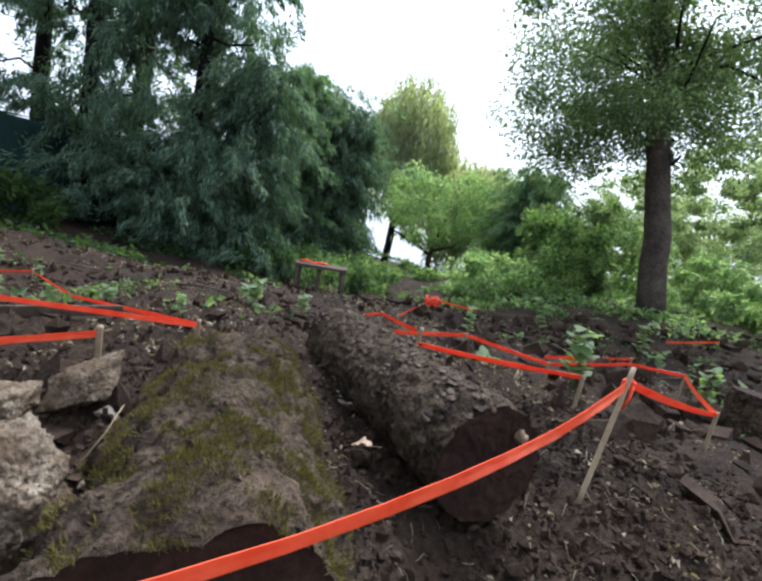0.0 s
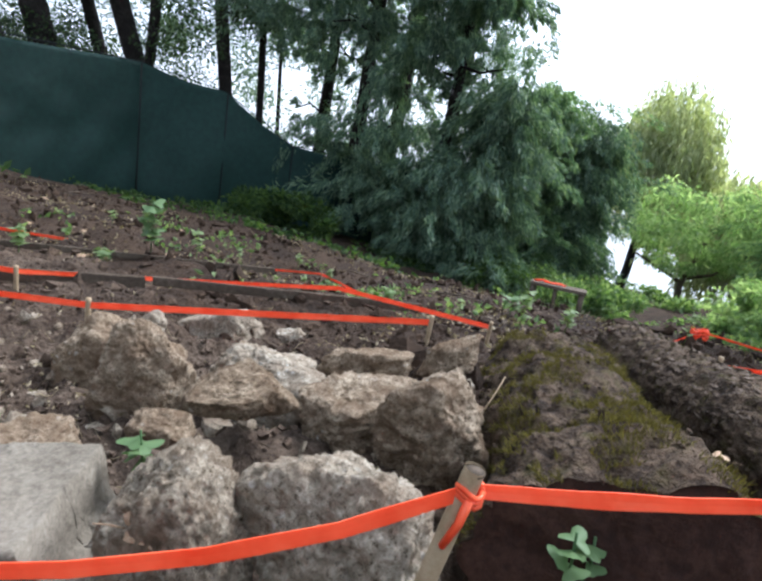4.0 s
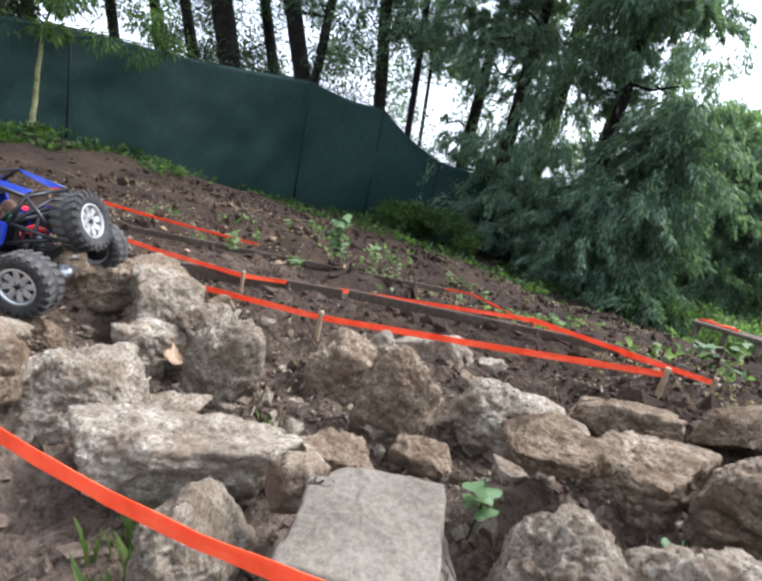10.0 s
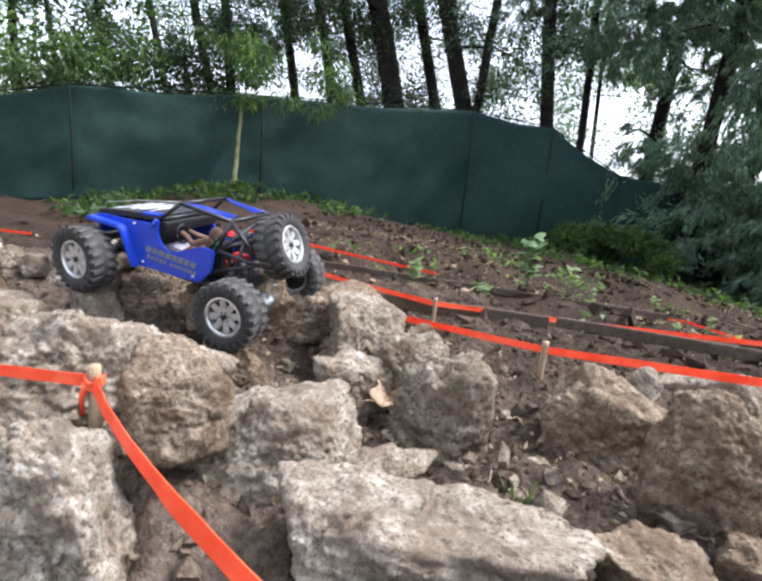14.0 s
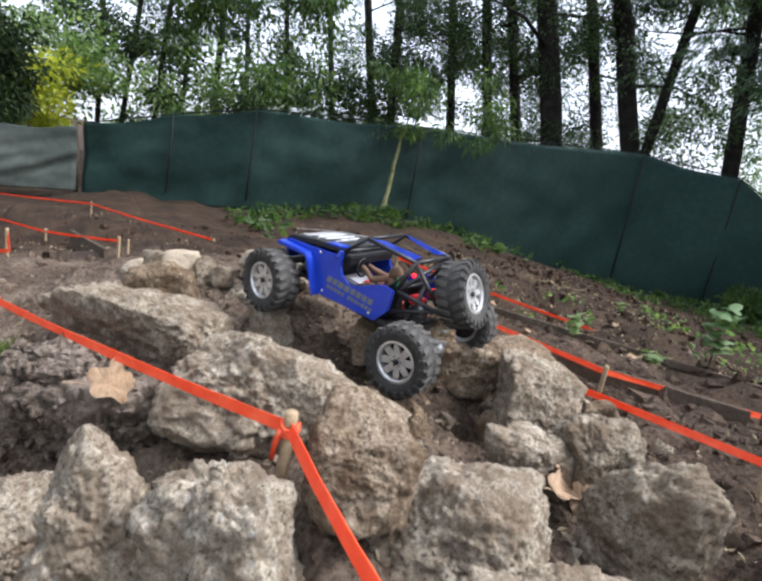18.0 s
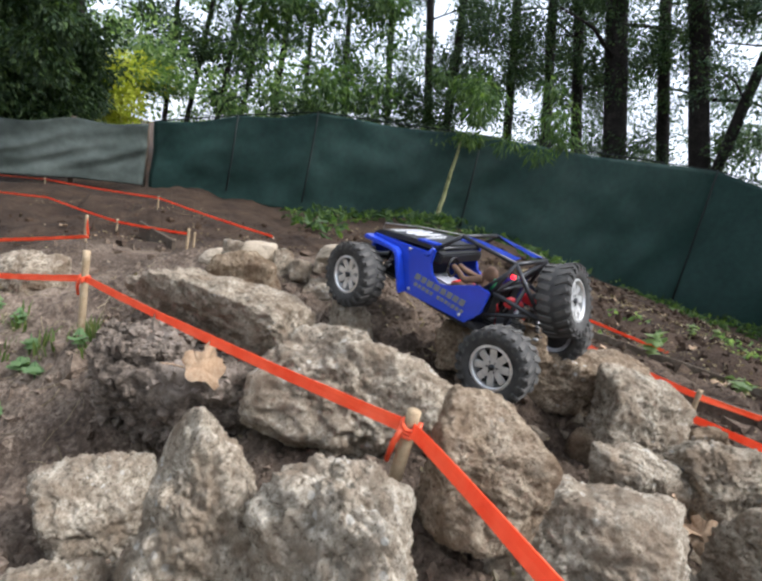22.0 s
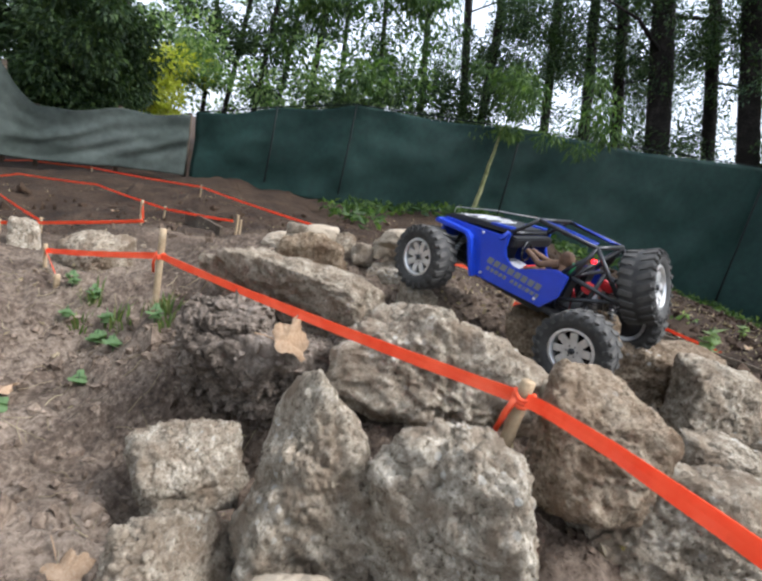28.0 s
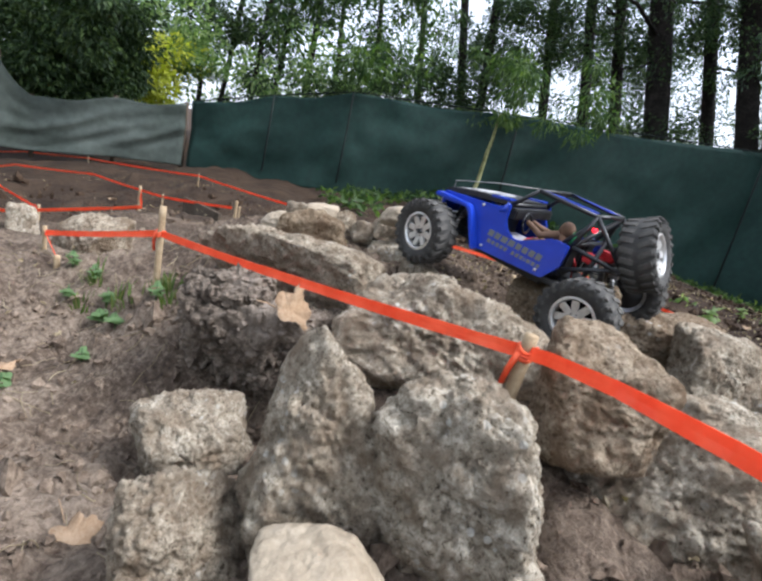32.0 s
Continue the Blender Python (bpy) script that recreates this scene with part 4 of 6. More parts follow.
# LEAF_SHADE paints the shade of the woods; LEAF_MID stands for sunlit leaves
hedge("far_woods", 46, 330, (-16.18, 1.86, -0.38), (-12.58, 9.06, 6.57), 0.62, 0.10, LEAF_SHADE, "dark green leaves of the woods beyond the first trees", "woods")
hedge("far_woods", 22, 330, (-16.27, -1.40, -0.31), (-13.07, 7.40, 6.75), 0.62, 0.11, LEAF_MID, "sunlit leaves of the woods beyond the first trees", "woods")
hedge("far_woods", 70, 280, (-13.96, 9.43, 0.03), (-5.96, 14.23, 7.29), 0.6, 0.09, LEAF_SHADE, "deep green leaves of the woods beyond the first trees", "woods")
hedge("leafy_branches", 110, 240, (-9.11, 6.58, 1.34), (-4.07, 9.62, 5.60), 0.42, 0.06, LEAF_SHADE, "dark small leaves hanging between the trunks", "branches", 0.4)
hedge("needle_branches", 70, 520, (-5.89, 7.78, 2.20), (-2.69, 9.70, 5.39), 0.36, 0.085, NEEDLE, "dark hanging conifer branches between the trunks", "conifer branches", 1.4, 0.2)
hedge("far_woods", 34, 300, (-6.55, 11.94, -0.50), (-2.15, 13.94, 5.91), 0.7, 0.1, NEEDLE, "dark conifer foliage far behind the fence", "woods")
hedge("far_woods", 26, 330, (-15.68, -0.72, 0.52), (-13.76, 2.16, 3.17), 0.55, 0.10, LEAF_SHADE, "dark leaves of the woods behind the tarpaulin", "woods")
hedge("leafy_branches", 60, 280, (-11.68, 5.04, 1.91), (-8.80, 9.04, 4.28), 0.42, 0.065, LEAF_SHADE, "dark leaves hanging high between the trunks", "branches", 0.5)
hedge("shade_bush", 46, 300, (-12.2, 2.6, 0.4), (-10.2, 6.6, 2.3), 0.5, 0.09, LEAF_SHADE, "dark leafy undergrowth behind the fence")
# this bush's sunlight is painted in its leaf colour
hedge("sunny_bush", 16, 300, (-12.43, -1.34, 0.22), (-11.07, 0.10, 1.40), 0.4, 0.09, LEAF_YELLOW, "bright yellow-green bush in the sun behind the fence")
hedge("shade_bush", 26, 300, (-12.63, -1.55, -0.14), (-10.71, 3.33, 2.1), 0.5, 0.11, LEAF_MID, "green bush behind the fence")
# shade under the overhang is painted by the darker leaf copy
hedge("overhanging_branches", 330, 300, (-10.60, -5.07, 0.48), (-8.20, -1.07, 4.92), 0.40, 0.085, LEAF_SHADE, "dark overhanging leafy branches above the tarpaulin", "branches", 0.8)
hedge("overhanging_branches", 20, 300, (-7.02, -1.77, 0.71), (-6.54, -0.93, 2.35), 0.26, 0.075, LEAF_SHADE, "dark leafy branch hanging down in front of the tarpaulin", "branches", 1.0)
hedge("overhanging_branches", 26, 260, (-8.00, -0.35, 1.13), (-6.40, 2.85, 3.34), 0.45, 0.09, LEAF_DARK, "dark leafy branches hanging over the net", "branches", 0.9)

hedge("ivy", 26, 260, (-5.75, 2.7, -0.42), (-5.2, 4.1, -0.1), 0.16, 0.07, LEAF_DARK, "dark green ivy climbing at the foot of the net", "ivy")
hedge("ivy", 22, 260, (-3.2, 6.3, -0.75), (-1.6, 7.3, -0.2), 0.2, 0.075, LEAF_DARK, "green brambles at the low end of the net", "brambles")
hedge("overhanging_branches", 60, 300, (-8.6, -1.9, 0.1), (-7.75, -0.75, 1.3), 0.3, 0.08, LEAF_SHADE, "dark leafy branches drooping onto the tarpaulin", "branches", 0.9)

# ---- conifers ----
def conifer(x, y, h, w, label, count, material=None, low=0.0, length=0.105):
    g = flat_land(x, y)
    t = empty("conifer")
    trunk_part(t, [(x, y, g - 0.1), (x + 0.05, y, g + h * 0.6), (x, y, g + h)], 0.04 * h * 0.55, 0.03)
    limbs(t, (x, y, g), (x, y, g + h), 9, w * 0.8, 0.03, 0.15, 0.1)
    crown(t, material or NEEDLE, int(count * 1.3), 620, (x - w, y - w, g + low), (x + w, y + w, g + h), 0.32, length, length * 0.22, 1.5, shape="cone")
    return tagged(t, label, "conifer tree", "conifers")


conifer(-0.40, 8.4, 6.1, 1.5, "huge dark drooping conifer with hanging sprays", 90)
conifer(0.50, 8.1, 3.0, 0.62, "blue-green drooping conifer with hanging sprays", 50, low=0.0)
conifer(-2.0, 8.9, 6.6, 1.3, "tall dark conifer reaching over the net", 60, low=0.2)
hedge("conifer_skirt", 60, 800, (-2.2, 7.7, -1.1), (0.8, 8.8, 0.8), 0.30, 0.10, NEEDLE, "dark low conifer branches reaching the ground", "conifer branches", 1.5, 0.2)
conifer(-3.0, 9.9, 6.8, 1.2, "tall dark conifer behind the net", 24, low=3.0)
conifer(1.35, 10.0, 3.35, 0.62, "rounded green conifer beyond the bench", 100, NEEDLE_PALE)
conifer(2.30, 10.2, 3.0, 0.58, "slim green conifer beside the willow", 100, NEEDLE)
conifer(6.8, 10.1, 2.4, 0.55, "slim green conifer near the clearing", 60, NEEDLE_PALE)

def hanging(tree, material, n, centre, radius, length):
    """Weeping twigs: strings of narrow leaves that hang from a dome."""
    P, D = [], []
    for _ in range(n):
        d = rng.normal(size=3)
        d[2] = abs(d[2])
        d /= np.linalg.norm(d)
        top = np.array(centre) + d * np.array(radius) * rng.uniform(0.55, 1.05)
        m = int(rng.uniform(0.5, 1.2) * length / 0.075)
        k = np.arange(m) * 0.075
        out = np.array([d[0], d[1], 0]) * 0.12
        P.append(top + np.stack([out[0] * np.sqrt(k), out[1] * np.sqrt(k), -k], 1) + rng.normal(size=(m, 3)) * 0.05)
        D.append(np.tile([out[0], out[1], -1.0], (m, 1)) + rng.normal(size=(m, 3)) * 0.35)
    P, D = np.concatenate(P), np.concatenate(D)
    v, f = kites(P, D, 0.22 * rng.uniform(0.6, 1.4, len(P)), 0.055 * rng.uniform(0.6, 1.4, len(P)))
    return mesh_of("crown", v, f, material, tree)


# ---- clearing with willow and broadleaved trees ----
willow = empty("willow")
gw = flat_land(6.4, 15.8)
trunk_part(willow, [(5.4, 15.8, gw), (5.45, 15.8, 1.2), (5.5, 15.7, 3.4)], 0.14, 0.05)
limbs(willow, (5.4, 15.8, gw), (5.5, 15.7, 3.4), 8, 1.1, 0.04, 0.5, 0.2)
hanging(willow, LEAF_WILLOW, 560, (5.5, 15.8, 2.5), (1.35, 1.4, 2.0), 2.6)
hanging(willow, LEAF_WILLOW, 330, (6.5, 15.4, 0.9), (1.5, 1.3, 1.7), 1.5)
hanging(willow, LEAF_WILLOW, 700, (7.3, 13.4, 0.9), (1.3, 1.2, 1.1), 2.2)
tagged(willow, "pale yellow-green weeping willow with hanging twigs", "willow tree")
sumac = empty("broadleaf_tree")
gs = flat_land(5.4, 11.9)
trunk_part(sumac, [(5.45, 11.9, gs), (5.35, 11.9, -0.85), (5.6, 11.9, 0.2)], 0.09, 0.04, material=BROWN_BARK)
trunk_part(sumac, [(5.36, 11.9, -0.8), (4.8, 12.0, -0.55), (4.3, 12.1, -0.35)], 0.045, 0.02, "limb", BROWN_BARK)
trunk_part(sumac, [(5.38, 11.9, -0.7), (5.9, 11.8, -0.5), (6.3, 11.8, -0.1)], 0.045, 0.02, "limb", BROWN_BARK)
crown(sumac, LEAF_LIGHT, 80, 95, (3.6, 10.9, -0.7), (7.1, 12.9, 1.5), 0.27, 0.13, 0.04, 0.9, shape="ball")
tagged(sumac, "spreading light green tree with a forked dark trunk", "tree")
birch = empty("broadleaf_tree")
trunk_part(birch, [(5.89, 5.06, -0.34), (5.54, 5.41, 1.76), (4.77, 6.04, 5.19)], 0.185, 0.10, material=BROWN_BARK)
limbs(birch, (5.9, 5.2, 0.6), (5.3, 5.9, 4.6), 14, 1.5, 0.03, 0.3, 0.5)
crown(birch, LEAF_BIRCH, 200, 330, (3.2, 3.8, 1.25), (7.4, 8.0, 5.6), 0.45, 0.052, 0.034, 0.6, shape="ball")
tagged(birch, "tall broadleaved tree with a straight brown trunk and small leaves", "tree")
for bx, by, bz, bw, bh, mt, lb in (
        (4.54, 6.81, -0.87, 0.73, 0.81, LEAF_LIGHT, "leafy green bush at the edge of the clearing"), (5.57, 6.72, -0.74, 0.83, 1.35, LEAF_MID, "leafy green bush under the tree"),
        (6.83, 7.63, -0.72, 1.04, 2.00, LEAF_BIRCH, "tall grey-green shrub with hanging leaves"), (7.94, 6.24, -0.54, 0.94, 0.99, LEAF_LIGHT, "low bright green bush beside the trunk"),
        (6.12, 9.14, -1.32, 0.83, 1.22, LEAF_LIGHT, "green shrub at the clearing"), (8.15, 10.33, -1.34, 1.25, 2.39, LEAF_OLIVE, "tall olive shrub behind the bushes"),
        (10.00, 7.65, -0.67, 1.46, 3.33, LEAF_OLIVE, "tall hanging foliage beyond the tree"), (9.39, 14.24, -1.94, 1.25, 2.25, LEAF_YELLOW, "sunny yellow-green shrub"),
        (6.94, 12.06, -1.95, 0.73, 0.61, LEAF_LIGHT, "light green shrub below the tree"), (2.20, 7.76, -1.13, 0.83, 0.50, LEAF_MID, "low light green weeds beside the bench"),
        (0.57, 7.9, -0.95, 0.7, 0.40, LEAF_DARK, "low green weeds under the conifer"), (3.41, 8.89, -1.40, 0.94, 0.65, LEAF_MID, "light green weeds at the path"),
        (7.21, 4.09, -0.28, 0.83, 0.69, LEAF_LIGHT, "bright green weeds under the tree"), (11.26, 11.30, -1.37, 1.66, 3.64, LEAF_OLIVE, "tall olive foliage at the back"),
        (12.2, 17.5, -3.4, 1.87, 2.9, LEAF_LIGHT, "pale green shrubs far off"), (10.61, 4.80, -0.38, 1.46, 3.07, LEAF_MID, "green foliage beyond the tree")):
    hedge("bush", int(24 + 26 * bw * bh), 150, (bx - bw, by - bw, bz), (bx + bw, by + bw, bz + bh * random.uniform(0.9, 1.15)), 0.19, 0.085, mt, lb, "bush", random.uniform(0.1, 0.9))
# bright far field: its sunlight is painted by the yellow leaf colour
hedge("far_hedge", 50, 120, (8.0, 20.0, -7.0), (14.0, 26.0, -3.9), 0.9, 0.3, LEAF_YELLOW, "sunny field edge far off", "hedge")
hedge("far_hedge", 110, 240, (16.55, 0.72, -1.28), (21.75, 18.40, 3.76), 0.8, 0.18, LEAF_OLIVE, "green woods far behind the tree", "woods")
# added out of view behind the camera, to cut the sky light from there
hedge("added_woods_behind", 120, 120, (-14, -14, -0.3), (14, -11, 6.5), 1.0, 0.34, LEAF_DARK, "added dark woods, unseen behind the camera, holding back sky light", "woods")


# ---- weeds on the bank ----
def weeds(name, n, xr, yr, length, material, label, cluster=0.25):
    """Low leaves growing in patches on the ground, one mesh."""
    x, y = rng.uniform(*xr, n * 4), rng.uniform(*yr, n * 4)
    keep = np.array([noise.noise(Vector((p, q, 3.0)) / cluster) for p, q in zip(x, y)]) > 0.12
    x, y = x[keep][:n], y[keep][:n]
    z = land(x, y) + rng.random(len(x)) * length * 0.9
    d = rng.normal(size=(len(x), 3)) * [1, 1, 0.4] + [0, 0, 0.35]
    v, f = kites(np.stack([x, y, z], 1), d, length * rng.uniform(0.5, 1.3, len(x)), length * 0.6 * rng.uniform(0.6, 1.2, len(x)))
    return tagged(mesh_of(name, v, f, material), label, "weeds", kind="stuff")


weeds("ground_weeds", 600, (-2.6, 0.8), (1.9, 4.2), 0.05, LEAF_MID, "low green weeds growing on the bank", 0.5)
weeds("fence_weeds", 1500, (-6.8, -4.2), (1.2, 7.4), 0.10, LEAF_DARK, "dark ivy and weeds along the foot of the net", 0.9)
weeds("fence_weeds", 2000, (-4.6, 0.8), (4.8, 8.4), 0.08, LEAF_DARK, "weeds along the foot of the net", 0.8)
weeds("path_weeds", 4200, (2.0, 6.5), (4.6, 11.5), 0.075, LEAF_MID, "low bright green weeds by the path", 0.8)
weeds("clearing_grass", 9000, (4.0, 14.0), (4.0, 18.0), 0.095, LEAF_LIGHT, "rough grass of the clearing", 1.6)
weeds("slope_weeds", 1600, (2.2, 7.0), (1.2, 5.5), 0.04, LEAF_MID, "weeds and seedlings on the muddy slope", 0.6)
weeds("slope_litter", 4200, (1.3, 6.0), (0.4, 4.2), 0.018, STRAW, "brown twigs and dry leaves on the slope", 0.5)
weeds("dead_litter", 3200, (-6, 5.5), (-2.2, 6.0), 0.016, STRAW, "dry leaf bits and straw on the earth", 0.7)
weeds("bank_litter", 3600, (-4.0, 1.6), (1.2, 5.0), 0.022, STRAW, "dry leaves and straw on the bank", 0.6)
weeds("near_litter", 1500, (-1.9, 1.5), (-0.6, 1.3), 0.014, STRAW, "small dry bits on the mud", 0.4)


def blades(name, x, y, n, h, material, label, spread=0.03):
    bm = bmesh.new()
    for _ in range(n):
        a, r = random.uniform(0, 6.28), random.uniform(0, spread)
        p = Vector((x + r * math.cos(a), y + r * math.sin(a), 0))
        p.z = flat_land(p.x, p.y) - 0.005
        o = Vector((math.cos(a), math.sin(a), 0))
        hh, w = h * random.uniform(0.6, 1.15), 0.0035
        s = o.orthogonal().normalized() * w
        m, e = p + o * hh * 0.12 + Vector((0, 0, hh * 0.6)), p + o * hh * random.uniform(0.2, 0.5) + Vector((0, 0, hh))
        q = [bm.verts.new(c) for c in (p - s, p + s, m + s, m - s, e)]
        bm.faces.new(q[:4])
        bm.faces.new((q[3], q[2], q[4]))
    ob = part(name, bm, material, None, "", False)
    return tagged(ob, label, "grass", "grass tufts")


for gx_, gy_, gn, gh in ((-0.47, 0.18, 26, 0.09), (-0.53, 0.20, 24, 0.08), (-0.42, 0.12, 18, 0.08), (-0.44, 0.10, 22, 0.10), (-0.47, 0.13, 14, 0.08), (-0.31, 0.11, 8, 0.13), (-0.985, 0.045, 34, 0.065), (-0.56, 0.16, 8, 0.06), (-1.84, -0.34, 14, 0.05),
                         (-1.78, -0.30, 10, 0.05), (-0.55, 0.50, 8, 0.05), (-1.95, -0.40, 22, 0.05), (-1.80, -0.24, 24, 0.045), (-1.72, -0.22, 22, 0.05), (-1.88, -0.42, 18, 0.04), (-1.66, -0.22, 14, 0.04)):
    blades("grass_tuft", gx_, gy_, gn, gh, GRASS, "tuft of thin green grass among the stones")


def weed(x, y, z, n, size, label, tall=0.0, material=None):
    """A young plant: a stem and lobed leaves."""
    t = empty("weed_plant")
    bm = bmesh.new()
    tube(bm, [(x, y, z - 0.02), (x + 0.004, y, z + tall * 0.6), (x, y, z + tall + 0.01)], max(0.0015, size * 0.05), 5)
    part("stem", bm, material or PLANT, t)
    for i in range(n):
        a = i * 2.4 + random.uniform(-0.3, 0.3)
        up = z + tall * (0.35 + 0.65 * (i + 1) / n)
        bm = bmesh.new()
        c = bm.verts.new((0, 0, 0))
        pts = []
        for k in range(13):
            b = math.radians(-115 + 230 * k / 12)
            r = size * (0.55 + 0.45 * abs(math.cos(b * 1.5))) * random.uniform(0.9, 1.1)
            pts.append(bm.verts.new((size * 0.25 + r * math.cos(b) * 0.85, r * math.sin(b) * 0.75, -0.25 * size * (math.sin(b) ** 2) + random.uniform(-0.03, 0.03) * size)))
        for p, q in zip(pts, pts[1:]):
            bm.faces.new((c, p, q))
        bm.transform(pose(x, y, up, 0, random.uniform(-25, 20), math.degrees(a)))
        part("leaf", bm, material or PLANT, t)
    return tagged(t, label, "plant", "young weeds")


weed(-0.135, 0.335, 0.12, 5, 0.024, "young nettle with lobed green leaves between the rocks", 0.06)
weed(0.085, 0.40, 0.14, 3, 0.02, "small green seedling between the rocks", 0.03)
weed(0.345, 0.295, 0.17, 4, 0.021, "green weed under the tape", 0.06)
weed(0.375, 0.325, 0.16, 3, 0.02, "green weed under the tape", 0.05)
weed(1.90, 1.62, flat_land(1.9, 1.62), 10, 0.05, "green seedling standing in the mud", 0.22)
weed(-1.80, -0.37, flat_land(-1.80, -0.37), 6, 0.026, "small green weed beside a stake", 0.03)
weed(-1.72, -0.33, flat_land(-1.72, -0.33), 6, 0.024, "small green weed beside a stake", 0.03)
weed(-1.55, -0.50, flat_land(-1.55, -0.50), 5, 0.022, "small green weed on the earth", 0.02)
for wx, wy, wn, wh in ((-2.02, -0.46, 6, 0.04), (-1.96, -0.40, 5, 0.03), (-1.86, -0.36, 7, 0.04), (-1.90, -0.45, 6, 0.03), (-1.70, -0.25, 5, 0.03), (-1.62, -0.38, 5, 0.02)):
    weed(wx, wy, flat_land(wx, wy), wn, 0.020, "small green weed on the bare earth", wh)
weed(-1.30, 2.06, flat_land(-1.3, 2.06), 12, 0.065, "leafy weed standing on the bank", 0.28)
for i in range(13):
    wx, wy = random.uniform(-2.6, 1.4), random.uniform(1.55, 4.2)
    weed(wx, wy, flat_land(wx, wy), random.randint(5, 10), random.uniform(0.025, 0.045), "leafy green weed standing on the bank", random.uniform(0.05, 0.2), LEAF_MID)
for i in range(20):
    wx, wy = random.uniform(1.5, 5.2), random.uniform(0.4, 3.8)
    weed(wx, wy, flat_land(wx, wy), random.randint(6, 12), random.uniform(0.03, 0.07), "leafy green weed on the rough ground by the clearing", random.uniform(0.06, 0.32), LEAF_MID)
weed(0.55, 2.6, flat_land(0.55, 2.6), 6, 0.06, "young leafy weed on the bank", 0.12)
weed(0.9, 1.9, flat_land(0.9, 1.9), 5, 0.05, "young leafy weed on the bank", 0.08)
weed(0.92, 0.06, flat_land(0.92, 0.06), 4, 0.028, "small weed at the tape", 0.03)
weed(-0.9, 0.72, -0.1, 4, 0.016, "tiny green weed in the mud", 0.02)


# ---- dead leaves and twigs ----
def dead_leaf(x, y, z, size, yaw, tilt, label, material=None):
    """A dry lobed leaf with a curled edge and a stalk."""
    bm = bmesh.new()
    c = bm.verts.new((0, 0, 0))
    rim = []
    for k in range(41):
        a = 2 * math.pi * k / 41
        r = size * (0.66 + 0.30 * abs(math.cos(2.5 * a)) ** 1.6 + 0.16 * math.cos(a)) * random.uniform(0.88, 1.06)
        rim.append(bm.verts.new((r * math.cos(a), r * math.sin(a) * 0.85, 0.42 * size * (math.sin(a) ** 2) * random.uniform(0.7, 1.3))))
    for i in range(41):
        bm.faces.new((c, rim[i], rim[(i + 1) % 41]))
    tube(bm, [(-size * 0.6, 0, 0.02 * size), (-size * 1.1, size * 0.1, 0.12 * size), (-size * 1.5, size * 0.15, 0.1 * size)], size * 0.022, 5)
    ob = part("dead_leaf", bm, material or LEAF_DEAD, None, "", True)
    ob.matrix_world = pose(x, y, z, tilt, 12, yaw)
    sol = ob.modifiers.new("thickness", "SOLIDIFY")
    sol.thickness = 0.0006
    return tagged(ob, label, "leaf", "dead leaves")


dead_leaf(-0.040, 0.212, 0.185, 0.030, 40, 38, "dry pale brown leaf lying on a rock")
dead_leaf(-0.87, 0.585, -0.02, 0.045, 100, 30, "pale dry curled leaf in the mud")
dead_leaf(-0.84, 0.60, -0.02, 0.035, 10, 55, "pale dry curled leaf in the mud")
dead_leaf(-1.275, -0.055, 0.03, 0.048, 120, 60, "large brown dry leaf leaning on the earth bank")
dead_leaf(-1.12, -0.32, flat_land(-1.12, -0.32) + 0.012, 0.040, 30, 15, "brown dry leaf on the earth")
dead_leaf(-1.62, -0.52, flat_land(-1.62, -0.52) + 0.012, 0.042, 200, 20, "brown dry leaf on the earth")
dead_leaf(-1.33, -0.50, flat_land(-1.33, -0.5) + 0.006, 0.014, 70, 10, "small pale leaf scrap on the earth")
dead_leaf(1.00, 0.70, 0.19, 0.026, 100, 80, "brown dry leaf hanging beside the log end")
dead_leaf(1.02, 0.80, 0.275, 0.024, 60, 70, "yellow-brown dry leaf on the log")
dead_leaf(0.685, 0.70, 0.165, 0.022, 150, 8, "pale dry leaf on the mossy log")
for i in range(34):
    lx, ly = random.uniform(-5, 3.5), random.uniform(-1.8, 4.5)
    dead_leaf(lx, ly, flat_land(lx, ly) + 0.01, random.uniform(0.018, 0.035), random.uniform(0, 360), random.uniform(-20, 20), "dry brown leaf on the earth")


def twig(pts, r, label, material=None):
    bm = bmesh.new()
    tube(bm, pts, r, 6, r * 0.5)
    return tagged(part("twig", bm, material or GREY_WOOD), label, "twig", "twigs")


twig([(0.27, 0.60, 0.18), (0.29, 0.64, 0.205), (0.305, 0.665, 0.235)], 0.0016, "thin pale twig against the mossy log", PALE_WOOD)
for i in range(46):
    lx, ly = random.uniform(-1.9, 1.5), random.uniform(-0.55, 1.3)
    a, ln = random.uniform(0, 6.28), random.uniform(0.04, 0.13)
    ex, ey = lx + ln * math.cos(a), ly + ln * math.sin(a)
    twig([(lx, ly, flat_land(lx, ly) + 0.004), ((lx + ex) / 2, (ly + ey) / 2, flat_land((lx + ex) / 2, (ly + ey) / 2) + 0.010), (ex, ey, flat_land(ex, ey) + 0.005)],
         random.uniform(0.0008, 0.0018), "thin dry twig on the mud")
for i in range(30):
    lx, ly = random.uniform(-4.5, 5.5), random.uniform(1.5, 6.0)
    a, ln = random.uniform(0, 6.28), random.uniform(0.15, 0.6)
    ex, ey = lx + ln * math.cos(a), ly + ln * math.sin(a)
    twig([(lx, ly, flat_land(lx, ly) + 0.01), ((lx + ex) / 2, (ly + ey) / 2, flat_land((lx + ex) / 2, (ly + ey) / 2) + 0.03), (ex, ey, flat_land(ex, ey) + 0.015)],
         random.uniform(0.004, 0.009), "dry fallen branch on the bank")


